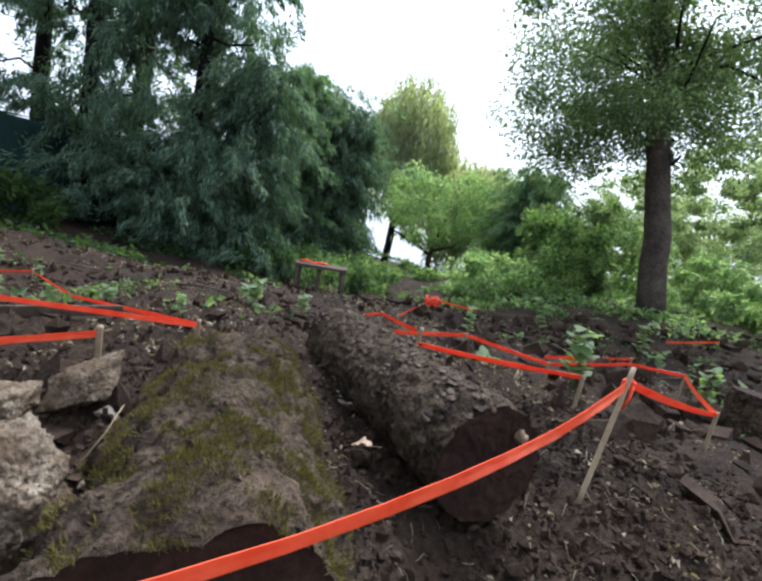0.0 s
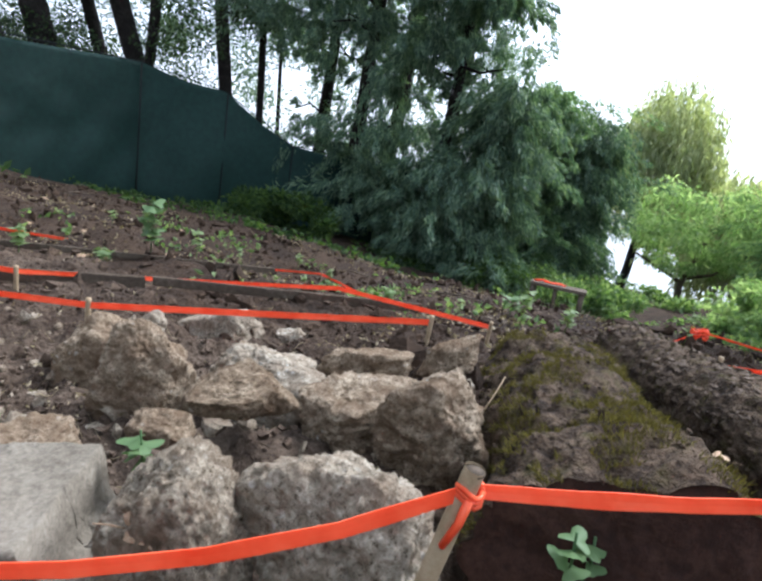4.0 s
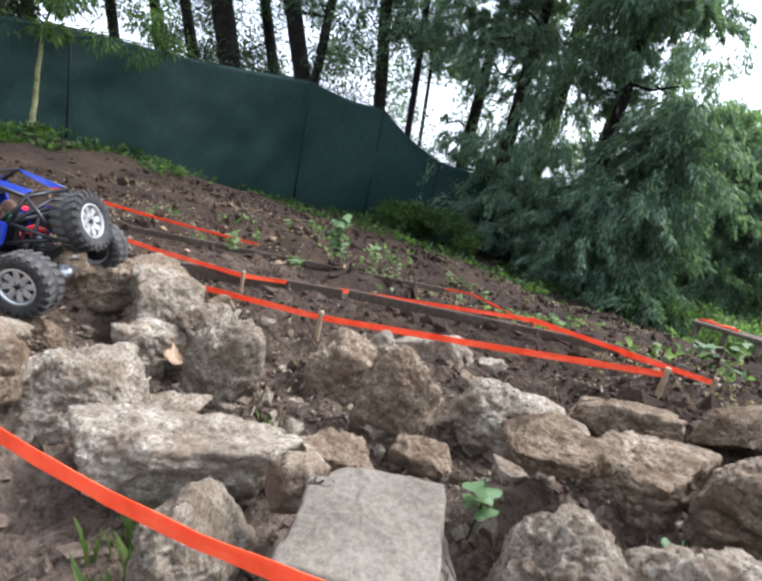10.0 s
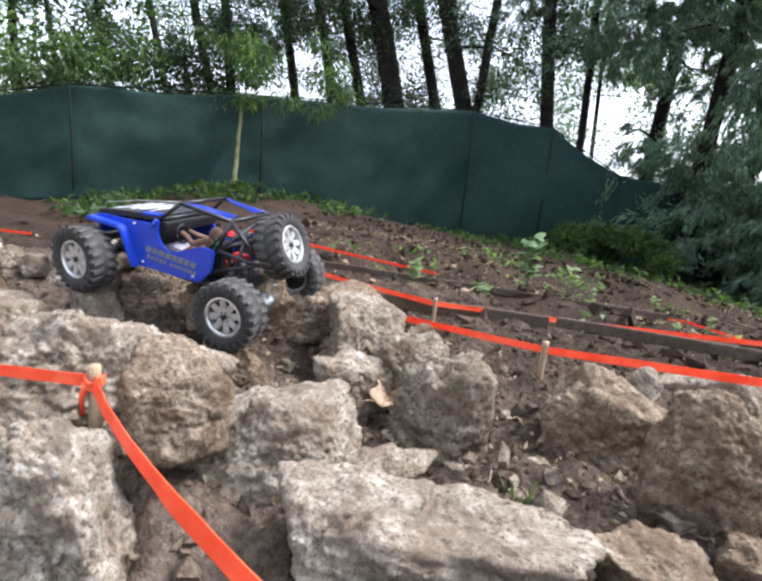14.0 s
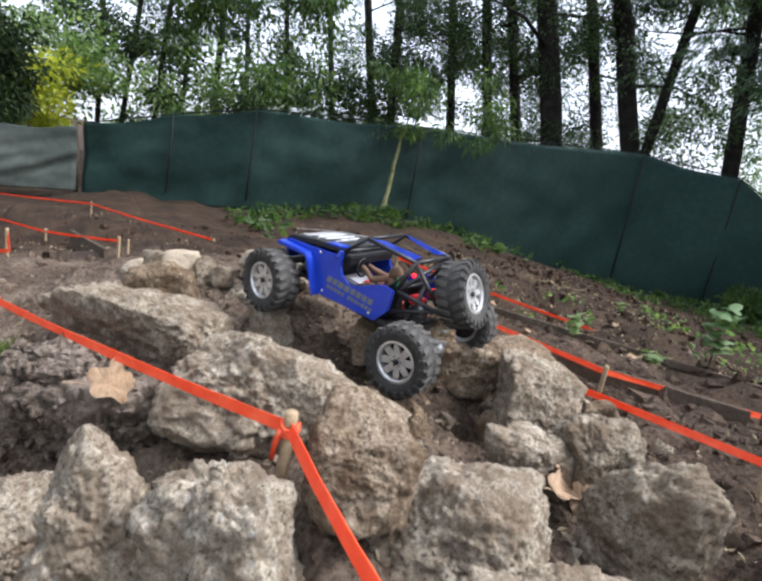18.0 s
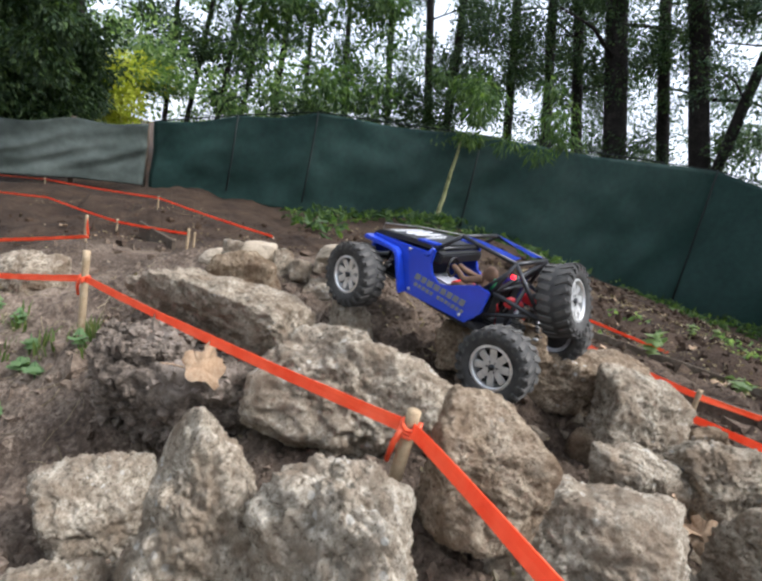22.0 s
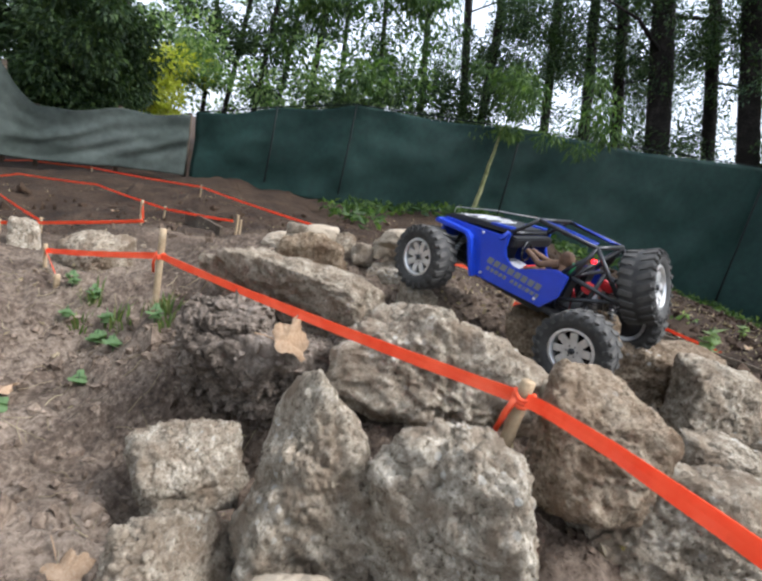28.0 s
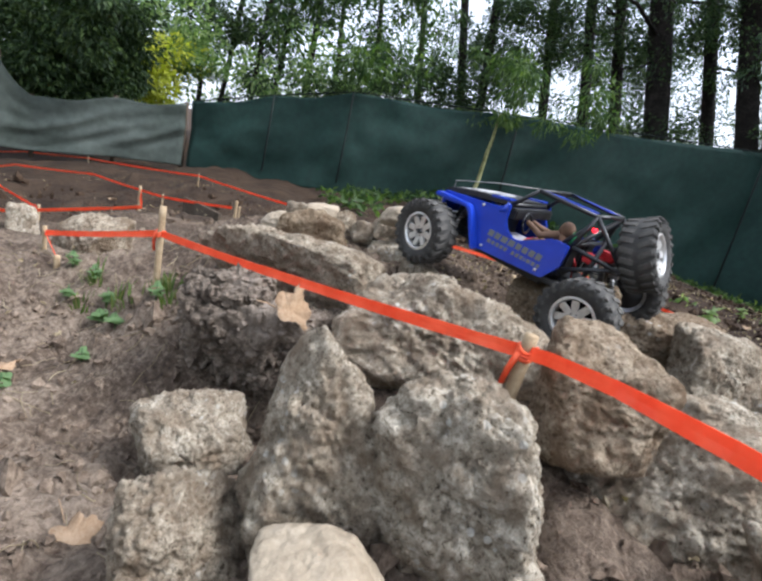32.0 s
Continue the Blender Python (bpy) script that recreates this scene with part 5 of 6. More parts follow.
for i in range(22):
    lx, ly = random.uniform(3.4, 5.6), random.uniform(0.6, 2.8)
    a, ln = random.uniform(-0.5, 0.5), random.uniform(0.25, 0.8)
    ex, ey = lx + ln * math.cos(a), ly + ln * math.sin(a)
    twig([(lx, ly, flat_land(lx, ly) + 0.02), ((lx + ex) / 2, (ly + ey) / 2, flat_land((lx + ex) / 2, (ly + ey) / 2) + 0.05), (ex, ey, flat_land(ex, ey) + 0.03)],
         random.uniform(0.006, 0.018), "dry fallen branch under the tree")


def stalks(name, n, xr, yr, length, label):
    """Dry straw and rootlets lying criss-cross on the earth, one mesh."""
    bm = bmesh.new()
    for _ in range(n):
        x, y, a, ln = random.uniform(*xr), random.uniform(*yr), random.uniform(0, 6.28), random.uniform(0.4, 1.2) * length
        pts = []
        for i in range(4):
            a += random.uniform(-0.35, 0.35)
            x, y = x + math.cos(a) * ln / 4, y + math.sin(a) * ln / 4
            pts.append((x, y, flat_land(x, y) + random.uniform(0.001, 0.009)))
        tube(bm, pts, random.uniform(0.0004, 0.0011), 4)
    return tagged(part(name, bm, STRAW), label, "straw", kind="stuff")


stalks("straw_stalks", 330, (0.55, 1.8), (-0.1, 0.9), 0.07, "dry straw stalks and rootlets on the mud")
stalks("straw_stalks", 300, (-2.3, -0.9), (-1.0, -0.1), 0.08, "dry straw stalks and rootlets on the bare earth")
stalks("straw_stalks", 220, (-0.9, 0.5), (0.3, 1.2), 0.05, "dry straw stalks between the boulders")


# ---- logs ----
def log(a, b, r, label, mossy, seed):
    """A fallen log: a lumpy bark skin and two sawn ends; a moss layer on top where it has one."""
    a, b = Vector(a), Vector(b)
    ax = (b - a).normalized()
    s = ax.orthogonal().normalized()
    o = ax.cross(s)
    root = empty("log")
    n, k, ln = 90, 110, (b - a).length
    v = []
    for i in range(n):
        for j in range(k):
            t = 2 * math.pi * j / k
            d = s * math.cos(t) + o * math.sin(t)
            p = a + ax * ln * i / (n - 1)
            q = p * 9 + d * 1.3
            rr = r * (1 + (0.20 if mossy > 5000 else 0.07) * noise.fractal(q + Vector((seed, 0, 0)), 0.9, 2.1, 3) + 0.075 * noise.fractal(q * 4, 0.8, 2.1, 5))
            v.append(p + d * rr)
    idx = np.arange(n * k).reshape(n, k)
    nxt = np.roll(idx, -1, 1)
    f = np.stack([idx[:-1], nxt[:-1], nxt[1:], idx[1:]], -1).reshape(-1, 4)
    mesh_of("bark", [x[:] for x in v], f, LOG_BARK, root, True)
    for name, i, off in (("cut_end", 0, -0.001), ("cut_end", n - 1, 0.001)):
        bm = bmesh.new()
        mid = a if i == 0 else b
        out = -ax if i == 0 else ax
        last = None
        # sawn face with faint growth rings, checks and saw marks
        for w in [0.998 - 0.994 * g / 26 for g in range(27)]:
            ring = []
            for j in range(k):
                p = v[i * k + j] * w + mid * (1 - w)
                h = 0.0004 * math.sin(w * 70 + 2 * noise.noise(p * 14)) + 0.0035 * noise.fractal(p * 40, 0.9, 2.1, 3)
                h -= 0.006 * max(0, noise.noise(Vector((j * 0.33, seed, w * 0.8))) - 0.25) * w
                ring.append(bm.verts.new(p + out * (abs(off) + (h if w < 0.99 else 0))))
            if last:
                for j in range(k):
                    bm.faces.new((last[j], last[(j + 1) % k], ring[(j + 1) % k], ring[j]))
            last = ring
        bm.faces.new(last)
        bmesh.ops.recalc_face_normals(bm, faces=bm.faces)
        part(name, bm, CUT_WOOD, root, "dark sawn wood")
    if mossy:
        # crumbs of mud trodden onto the bark
        u, fb = BALL1
        m = 4000
        pick = [v[random.randrange(n) * k + random.randrange(k)] for _ in range(m)]
        at = np.array([p[:] for p in pick if p.z > a.z - r * 0.3])
        sz = 0.001 + 0.0055 * rng.random(len(at)) ** 5
        cv = u[None] * (sz[:, None, None] * rng.uniform(0.3, 1.5, (len(at), len(u), 1))) * rng.uniform(0.5, 1.6, (len(at), 1, 3)) + at[:, None]
        cf = fb[None] + (np.arange(len(at)) * len(u))[:, None, None]
        tagged(mesh_of("mud_crust", cv.reshape(-1, 3), cf.reshape(-1, 3), LOG_BARK, root), "wet crumbs of mud", kind="stuff")
        P, D = [], []
        for _ in range(mossy):
            i, j = random.randrange(n), random.randrange(k)
            p = v[i * k + j]
            d = (p - (a + ax * (p - a).dot(ax))).normalized()
            if d.z > 0.05 and noise.noise(p * 16) + 0.7 * noise.noise(p * 45) > 0.08:
                P.append((p + Vector((random.uniform(-1, 1), random.uniform(-1, 1), random.uniform(-0.6, 0.2))) * 0.0045)[:])
                D.append((d + Vector((random.uniform(-1, 1), random.uniform(-1, 1), random.uniform(-0.5, 1))) * 0.8)[:])
        if mossy < 5000:
            # pale plates of bark still sticking on
            fv, ff = [], []
            for _ in range(700):
                i, j = random.randrange(n), random.randrange(k)
                p = v[i * k + j]
                d = (p - (a + ax * (p - a).dot(ax))).normalized()
                if d.z < 0.15 or noise.noise(p * 11) < -0.15:
                    continue
                e, g = ax * random.uniform(0.005, 0.018), ax.cross(d) * random.uniform(0.003, 0.009)
                q = p + d * random.uniform(0.001, 0.004)
                m0 = len(fv)
                for cs, sn in ((-1, -0.5), (-0.3, -1), (0.8, -0.7), (1, 0.4), (0.1, 1), (-0.9, 0.6)):
                    fv.append((q + e * cs * random.uniform(0.7, 1.2) + g * sn * random.uniform(0.7, 1.2) + d * random.uniform(-0.002, 0.003))[:])
                ff += [(m0, m0 + 1, m0 + 2, m0 + 3), (m0, m0 + 3, m0 + 4, m0 + 5)]
            tagged(mesh_of("loose_bark", fv, ff, BARK_PLATE, root), "pale flaking bark", kind="stuff")
        P, D = np.array(P), np.array(D)
        vv, ff = kites(P, D, rng.uniform(0.004, 0.013, len(P)), rng.uniform(0.0008, 0.0018, len(P)))
        mo = mesh_of("moss", vv, ff, MOSS, root)
        tagged(mo, "olive moss tufts", kind="stuff")
    return tagged(root, label, "log", "fallen logs")


log((0.425, 0.325, 0.150), (0.47, 1.05, 0.07), 0.155, "thick sawn log caked with mud and olive moss", 120000, 3)
log((0.953, 0.709, 0.133), (0.83, 1.62, 0.045), 0.12, "muddy bark-covered log with a sawn end", 1500, 8)
log((2.55, 1.32, -0.15), (2.57, 1.33, 0.10), 0.10, "short dark stump at the edge of the track", 0, 11)


# ---- boards edging the path ----
def board(a, b, h, th, label):
    a, b = Vector(a), Vector(b)
    bm = bmesh.new()
    ln = (b - a).length
    box(bm, (0, -th / 2, -h / 2), (ln, th / 2, h / 2), 0.003)
    ob = part("edging_board", bm, GREY_WOOD, None, "", False)
    d = b - a
    ob.matrix_world = Matrix.Translation(a) @ d.to_track_quat("X", "Z").to_matrix().to_4x4()
    return tagged(ob, label, "board", "edging boards")


board((-1.62, 1.06, -0.05), (-0.95, 1.52, -0.06), 0.05, 0.016, "weathered brown board set on edge in the bank")
board((-0.93, 1.54, -0.05), (0.10, 1.72, 0.03), 0.035, 0.016, "weathered brown board set on edge in the bank")
board((-2.2, 1.55, -0.11), (-0.75, 2.35, -0.12), 0.03, 0.016, "thin weathered board lying on the bank")
board((-4.3, -0.12, -0.36), (-3.5, 0.05, -0.30), 0.12, 0.02, "dark weathered board set in the bank")


# ---- tape and stakes ----
def ribbon(pts, width, label, sag=0.0, twist=0.0, end=None):
    """Flagging tape hung from point to point."""
    path = []
    for a, b in zip(pts, pts[1:]):
        a, b = Vector(a), Vector(b)
        m = max(10, int((b - a).length / 0.03))
        for i in range(m):
            u = i / m
            path.append(a.lerp(b, u) - Vector((0, 0, sag * (b - a).length * 4 * u * (1 - u))))
    path.append(Vector(pts[-1]))
    v, f = [], []
    for i, p in enumerate(path):
        d = (path[min(i + 1, len(path) - 1)] - path[max(i - 1, 0)]).normalized()
        up = (Vector((0, 0, 1)) - d * d.z).normalized()
        a = twist * (0.5 + 0.5 * noise.noise(p * 2.2)) + 0.25 * noise.noise(p * 7)
        w = (up * math.cos(a) + d.cross(up) * math.sin(a)) * (width + ((end or width) - width) * i / len(path)) * (0.5 + 0.08 * noise.noise(p * 15))
        fold = d.cross(w).normalized() * width * (0.03 + 0.06 * noise.noise(p * 30))
        v += [(p - w)[:], (p + fold)[:], (p + w)[:]]
        if i:
            k = 3 * i
            f += [(k - 3, k, k + 1, k - 2), (k - 2, k + 1, k + 2, k - 1)]
    ob = mesh_of("barrier_tape", v, f, TAPE, smooth=False)
    sol = ob.modifiers.new("thickness", "SOLIDIFY")
    sol.thickness = 0.0012
    return tagged(ob, label, "tape", "barrier tapes")


def stake(x, y, base, top, r, label, lean=(0, 0), hollow=False):
    t = empty("stake")
    bm = bmesh.new()
    n = 14
    pts = [(x + lean[0] * (i / n - 1), y + lean[1] * (i / n - 1), base - 0.04 + (top - base + 0.04) * i / n) for i in range(n + 1)]
    tube(bm, pts, r, 12)
    if hollow:
        bmesh.ops.delete(bm, geom=[max(bm.faces, key=lambda q: q.calc_center_median().z)], context="FACES_ONLY")
    part("rod", bm, PALE_WOOD, t)
    if hollow:
        bm = bmesh.new()
        tube(bm, [(x, y, top - 0.03), (x, y, top - 0.003)], r * 0.62, 12)
        tube(bm, [(x, y, top - 0.004), (x, y, top - 0.002)], r * 0.98, 12)
        part("bamboo_end", bm, GREY_WOOD, t)
    return tagged(t, label, "stake", "tape stakes")


def knot(x, y, z, r):
    bm = bmesh.new()
    for i in range(3):
        tube(bm, [(x + r * math.cos(a), y + r * math.sin(a), z + 0.004 * i - 0.004 + 0.003 * math.sin(2 * a)) for a in (2 * math.pi * k / 12 for k in range(13))], 0.0024, 6)
    tube(bm, [(x, y - r, z), (x - 0.004, y - r - 0.004, z - 0.02), (x - 0.012, y - r - 0.002, z - 0.045)], 0.004, 6, 0.003)
    ob = part("tape_knot", bm, TAPE)
    return tagged(ob, "knot of orange tape tied round a stake", "tape", "tape knots")


SHORT = "short wooden stake pushed into the earth"
stake(0.228, 0.215, 0.12, 0.327, 0.0085, "thick hollow bamboo stake beside the limestone rock", (0.035, 0.0), True)
stake(1.114, 0.610, 0.212, 0.393, 0.0045, "thin wooden stake leaning in the mud", (0.094, 0.066))
stake(-0.916, 0.108, -0.02, 0.154, 0.0075, "short wooden stake between the boulders", (0.012, 0.0))
stake(-1.784, -0.253, -0.14, 0.073, 0.008, "short wooden stake on the bank")
stake(-2.042, -0.501, -0.24, -0.149, 0.008, "short wooden stake at the corner of the track")
stake(-2.218, -0.563, -0.25, -0.115, 0.006, "short wooden stake at the corner of the track")
for kx, ky, kz in ((0.228, 0.215, 0.305), (-0.916, 0.108, 0.134), (-1.784, -0.253, 0.008), (1.114, 0.610, 0.363)):
    knot(kx, ky, kz, 0.010)
ribbon([(1.114, 0.610, 0.363), (1.025, 0.553, 0.355), (0.937, 0.500, 0.348), (0.848, 0.449, 0.342), (0.760, 0.403, 0.337), (0.671, 0.360, 0.332), (0.582, 0.321, 0.328), (0.494, 0.287, 0.323), (0.405, 0.258, 0.318), (0.317, 0.234, 0.313), (0.228, 0.215, 0.307)], 0.014, "orange plastic barrier tape hanging in front of the logs", 0.0, 0.5)
ribbon([(0.228, 0.215, 0.307), (0.137, 0.184, 0.265), (0.045, 0.155, 0.235), (-0.047, 0.128, 0.215), (-0.138, 0.105, 0.202), (-0.230, 0.086, 0.195), (-0.321, 0.070, 0.192), (-0.413, 0.060, 0.191), (-0.504, 0.055, 0.190), (-0.596, 0.055, 0.187), (-0.687, 0.062, 0.180), (-0.779, 0.075, 0.168), (-0.870, 0.095, 0.148), (-0.916, 0.108, 0.134)],
       0.014, "long orange plastic barrier tape sagging in front of the rocks", 0.0, 0.4)
ribbon([(-0.916, 0.108, 0.134), (-1.350, -0.072, 0.065), (-1.784, -0.253, 0.008)], 0.015, "orange plastic barrier tape stretched over the bank", 0.004, 0.25)
ribbon([(-1.784, -0.253, 0.008), (-2.218, -0.563, -0.135)], 0.015, "orange plastic barrier tape between two stakes", 0.006, 0.3)
ribbon([(-2.218, -0.563, -0.135), (-2.042, -0.501, -0.159), (-2.042, -0.501, -0.209)], 0.014, "orange tape end tied to a short stake", 0.0, 0.6)
ribbon([(1.114, 0.610, 0.363), (1.898, 0.997, 0.145)], 0.016, "orange barrier tape along the mud", 0.01, 0.5)
ribbon([(1.898, 0.997, 0.145), (2.611, 1.706, 0.021)], 0.016, "orange barrier tape along the mud", 0.01, 0.5)
stake(1.898, 0.997, 0.065, 0.155, 0.006, "short wooden stake pushed into the earth")
stake(2.611, 1.706, -0.059, 0.031, 0.006, "short wooden stake pushed into the earth")


RUN = "orange barrier tape run along the back of the track"
ribbon([(0.155, 1.170, 0.147), (-0.313, 0.968, 0.120), (-0.725, 0.959, 0.047), (-1.132, 0.950, 0.006), (-1.738, 0.761, 0.005)], 0.016, RUN, 0.0, 0.4)
ribbon([(0.353, 1.530, 0.070), (-0.209, 1.586, 0.071), (-0.884, 1.766, -0.088), (-1.228, 1.236, -0.021), (-1.587, 1.172, -0.020), (-2.438, 1.265, -0.077), (-2.758, 0.857, -0.058)], 0.016, RUN, 0.0, 0.4)
ribbon([(-2.957, 1.619, -0.065), (-2.358, 1.831, -0.099), (-1.798, 2.444, -0.219), (-1.502, 2.882, -0.323), (-0.895, 3.863, -0.456), (-0.284, 2.560, -0.200), (0.359, 1.553, 0.064)], 0.016, RUN, 0.0, 0.4)
for sx, sy, st in ((0.155, 1.170, 0.147), (-0.725, 0.959, 0.047), (-1.738, 0.761, 0.005), (0.353, 1.530, 0.070), (-1.228, 1.236, -0.021), (-2.438, 1.265, -0.077), (-2.758, 0.857, -0.058), (-2.957, 1.619, -0.065), (-1.798, 2.444, -0.219), (-0.895, 3.863, -0.456), (-3.613, 0.166, -0.219), (-3.134, 0.084, -0.113), (-7.349, -1.109, -0.512), (-5.510, 0.021, -0.280), (-3.221, -0.364, -0.128), (-3.567, -1.020, -0.399), (-3.493, -0.829, -0.345), (-4.371, -0.265, -0.338)):
    stake(sx, sy, min(flat_land(sx, sy), st - 0.05), st + 0.02, 0.007, SHORT)
ribbon([(-8.024, -2.176, -0.708), (-7.894, -1.851, -0.629), (-7.349, -1.109, -0.512), (-5.510, 0.021, -0.280), (-3.649, 0.642, -0.167)], 0.016, "orange barrier tape round the upper bend", 0.004, 0.4)
ribbon([(-6.482, -1.775, -0.643), (-6.419, -1.604, -0.583), (-5.529, -0.833, -0.424), (-4.371, -0.265, -0.338), (-3.650, 0.124, -0.220)], 0.016, "orange barrier tape round the upper bend", 0.004, 0.4)
ribbon([(-3.567, -1.020, -0.399), (-3.374, -0.673, -0.303), (-3.193, -0.351, -0.206), (-3.221, -0.364, -0.128)], 0.016, "orange barrier tape beside the pale stones", 0.004, 0.4)
ribbon([(-4.469, -1.254, -0.431), (-3.493, -0.829, -0.345)], 0.016, "orange barrier tape beside the pale stones", 0.004, 0.4)
ribbon([(1.098, 2.387, -0.071), (1.280, 2.541, -0.081), (1.214, 1.840, 0.050)], 0.018, "orange barrier tape zigzag between low stakes", 0.004, 0.5)
ribbon([(1.159, 1.953, -0.003), (1.567, 2.037, -0.002), (1.842, 1.734, -0.002), (2.435, 1.865, 0.001), (2.611, 1.706, 0.021)], 0.018, "orange barrier tape zigzag between low stakes", 0.004, 0.5)
ribbon([(0.981, 1.544, 0.072), (1.153, 1.595, 0.068), (1.334, 1.435, 0.093), (1.565, 1.211, 0.143)], 0.018, "orange barrier tape zigzag between low stakes", 0.004, 0.5)
ribbon([(2.070, 2.073, -0.080), (2.673, 2.101, -0.045)], 0.018, "orange barrier tape zigzag between low stakes", 0.004, 0.5)
ribbon([(1.511, 2.876, -0.172), (2.269, 4.107, -0.293), (2.576, 3.797, -0.279)], 0.018, "orange barrier tape zigzag between low stakes", 0.004, 0.5)
ribbon([(4.056, 3.130, -0.170), (4.491, 3.011, -0.076)], 0.018, "orange barrier tape zigzag between low stakes", 0.004, 0.5)
for sx, sy, st in ((1.280, 2.541, -0.081), (1.567, 2.037, -0.002), (1.842, 1.734, -0.002), (1.565, 1.211, 0.143), (1.511, 2.876, -0.172), (2.673, 2.101, -0.045)):
    stake(sx, sy, min(flat_land(sx, sy), st - 0.05), st + 0.01, 0.007, SHORT)
stake(1.179, 1.701, -0.011, 0.104, 0.009, "short dark stake in the slope")


# ---- bench ----
bench = empty("rough_bench")
bm = bmesh.new()
box(bm, (-0.36, -0.13, -0.022), (0.36, 0.13, 0.022), 0.004)
top = part("seat_board", bm, GREY_WOOD, bench, "", False)
for lx, ly in ((-0.32, -0.08), (-0.30, 0.08), (-0.02, -0.08), (0.30, -0.08), (0.32, 0.08)):
    bm = bmesh.new()
    tube(bm, [(lx, ly, -0.015), (lx * 1.03, ly, -0.50)], 0.028, 7)
    part("leg", bm, GREY_WOOD, bench)
bench.matrix_world = pose(1.63, 6.60, -0.60, 0, -2, -14)
tagged(bench, "low rough bench of dark weathered wood", "bench")
bm = bmesh.new()
tube(bm, [(1.32, 6.70, -0.585), (1.42, 6.66, -0.555), (1.52, 6.64, -0.575), (1.65, 6.60, -0.555), (1.72, 6.58, -0.57)], 0.016, 7)
tagged(part("tape_scrap", bm, TAPE), "crumpled orange tape lying on the bench", "tape")
bm = bmesh.new()
for k in range(3):
    tube(bm, [(2.27 + 0.06 * math.cos(a), 4.10 + 0.06 * math.sin(a), flat_land(2.27, 4.10) + 0.02 + 0.03 * k + 0.015 * math.sin(3 * a)) for a in (2 * math.pi * i / 14 for i in range(15))], 0.013, 6)
tagged(part("tape_coil", bm, TAPE), "loose coil of orange tape on the ground", "tape")


# ---- the toy crawler car ----
def tyre_mesh(bm, r, w, lugs):
    """A balloon tyre about the y axis, with side walls and two rows of chunky lugs."""
    prof = [(0.56, 0.34), (0.60, 0.46), (0.74, 0.53), (0.88, 0.52), (0.955, 0.44), (0.975, 0.25), (0.98, 0.0)]
    prof = prof + [(a, -b) for a, b in prof[-2::-1]]
    n = 48
    rings = [[bm.verts.new((r * a * math.cos(t), w * b, r * a * math.sin(t))) for a, b in prof] for t in (2 * math.pi * k / n for k in range(n))]
    for i in range(n):
        p, q = rings[i], rings[(i + 1) % n]
        for j in range(len(prof) - 1):
            bm.faces.new((p[j], q[j], q[j + 1], p[j + 1]))


LUGS = {}


def lug_mesh(side, kind, r, w):
    """One rubber lug of the tread or the shoulder, shared by all that are alike."""
    key = (side, kind)
    if key not in LUGS:
        bm = bmesh.new()
        if kind == "tread":
            y0, y1 = sorted((side * w * 0.06, side * w * 0.50))
            box(bm, (r * 0.93, y0, -r * 0.085), (r * 1.0, y1, r * 0.065), 0.0012, Matrix.Rotation(side * 0.28, 4, "X"))
        else:
            y0, y1 = sorted((w * side * 0.42, w * side * 0.565))
            box(bm, (r * 0.78, y0, -r * 0.06), (r * 0.95, y1, r * 0.05), 0.0012, Matrix.Rotation(side * 0.1, 4, "X"))
        me = bpy.data.meshes.new("tread_lug")
        bm.to_mesh(me)
        bm.free()
        me.materials.append(DUSTY)
        LUGS[key] = me
    return LUGS[key]


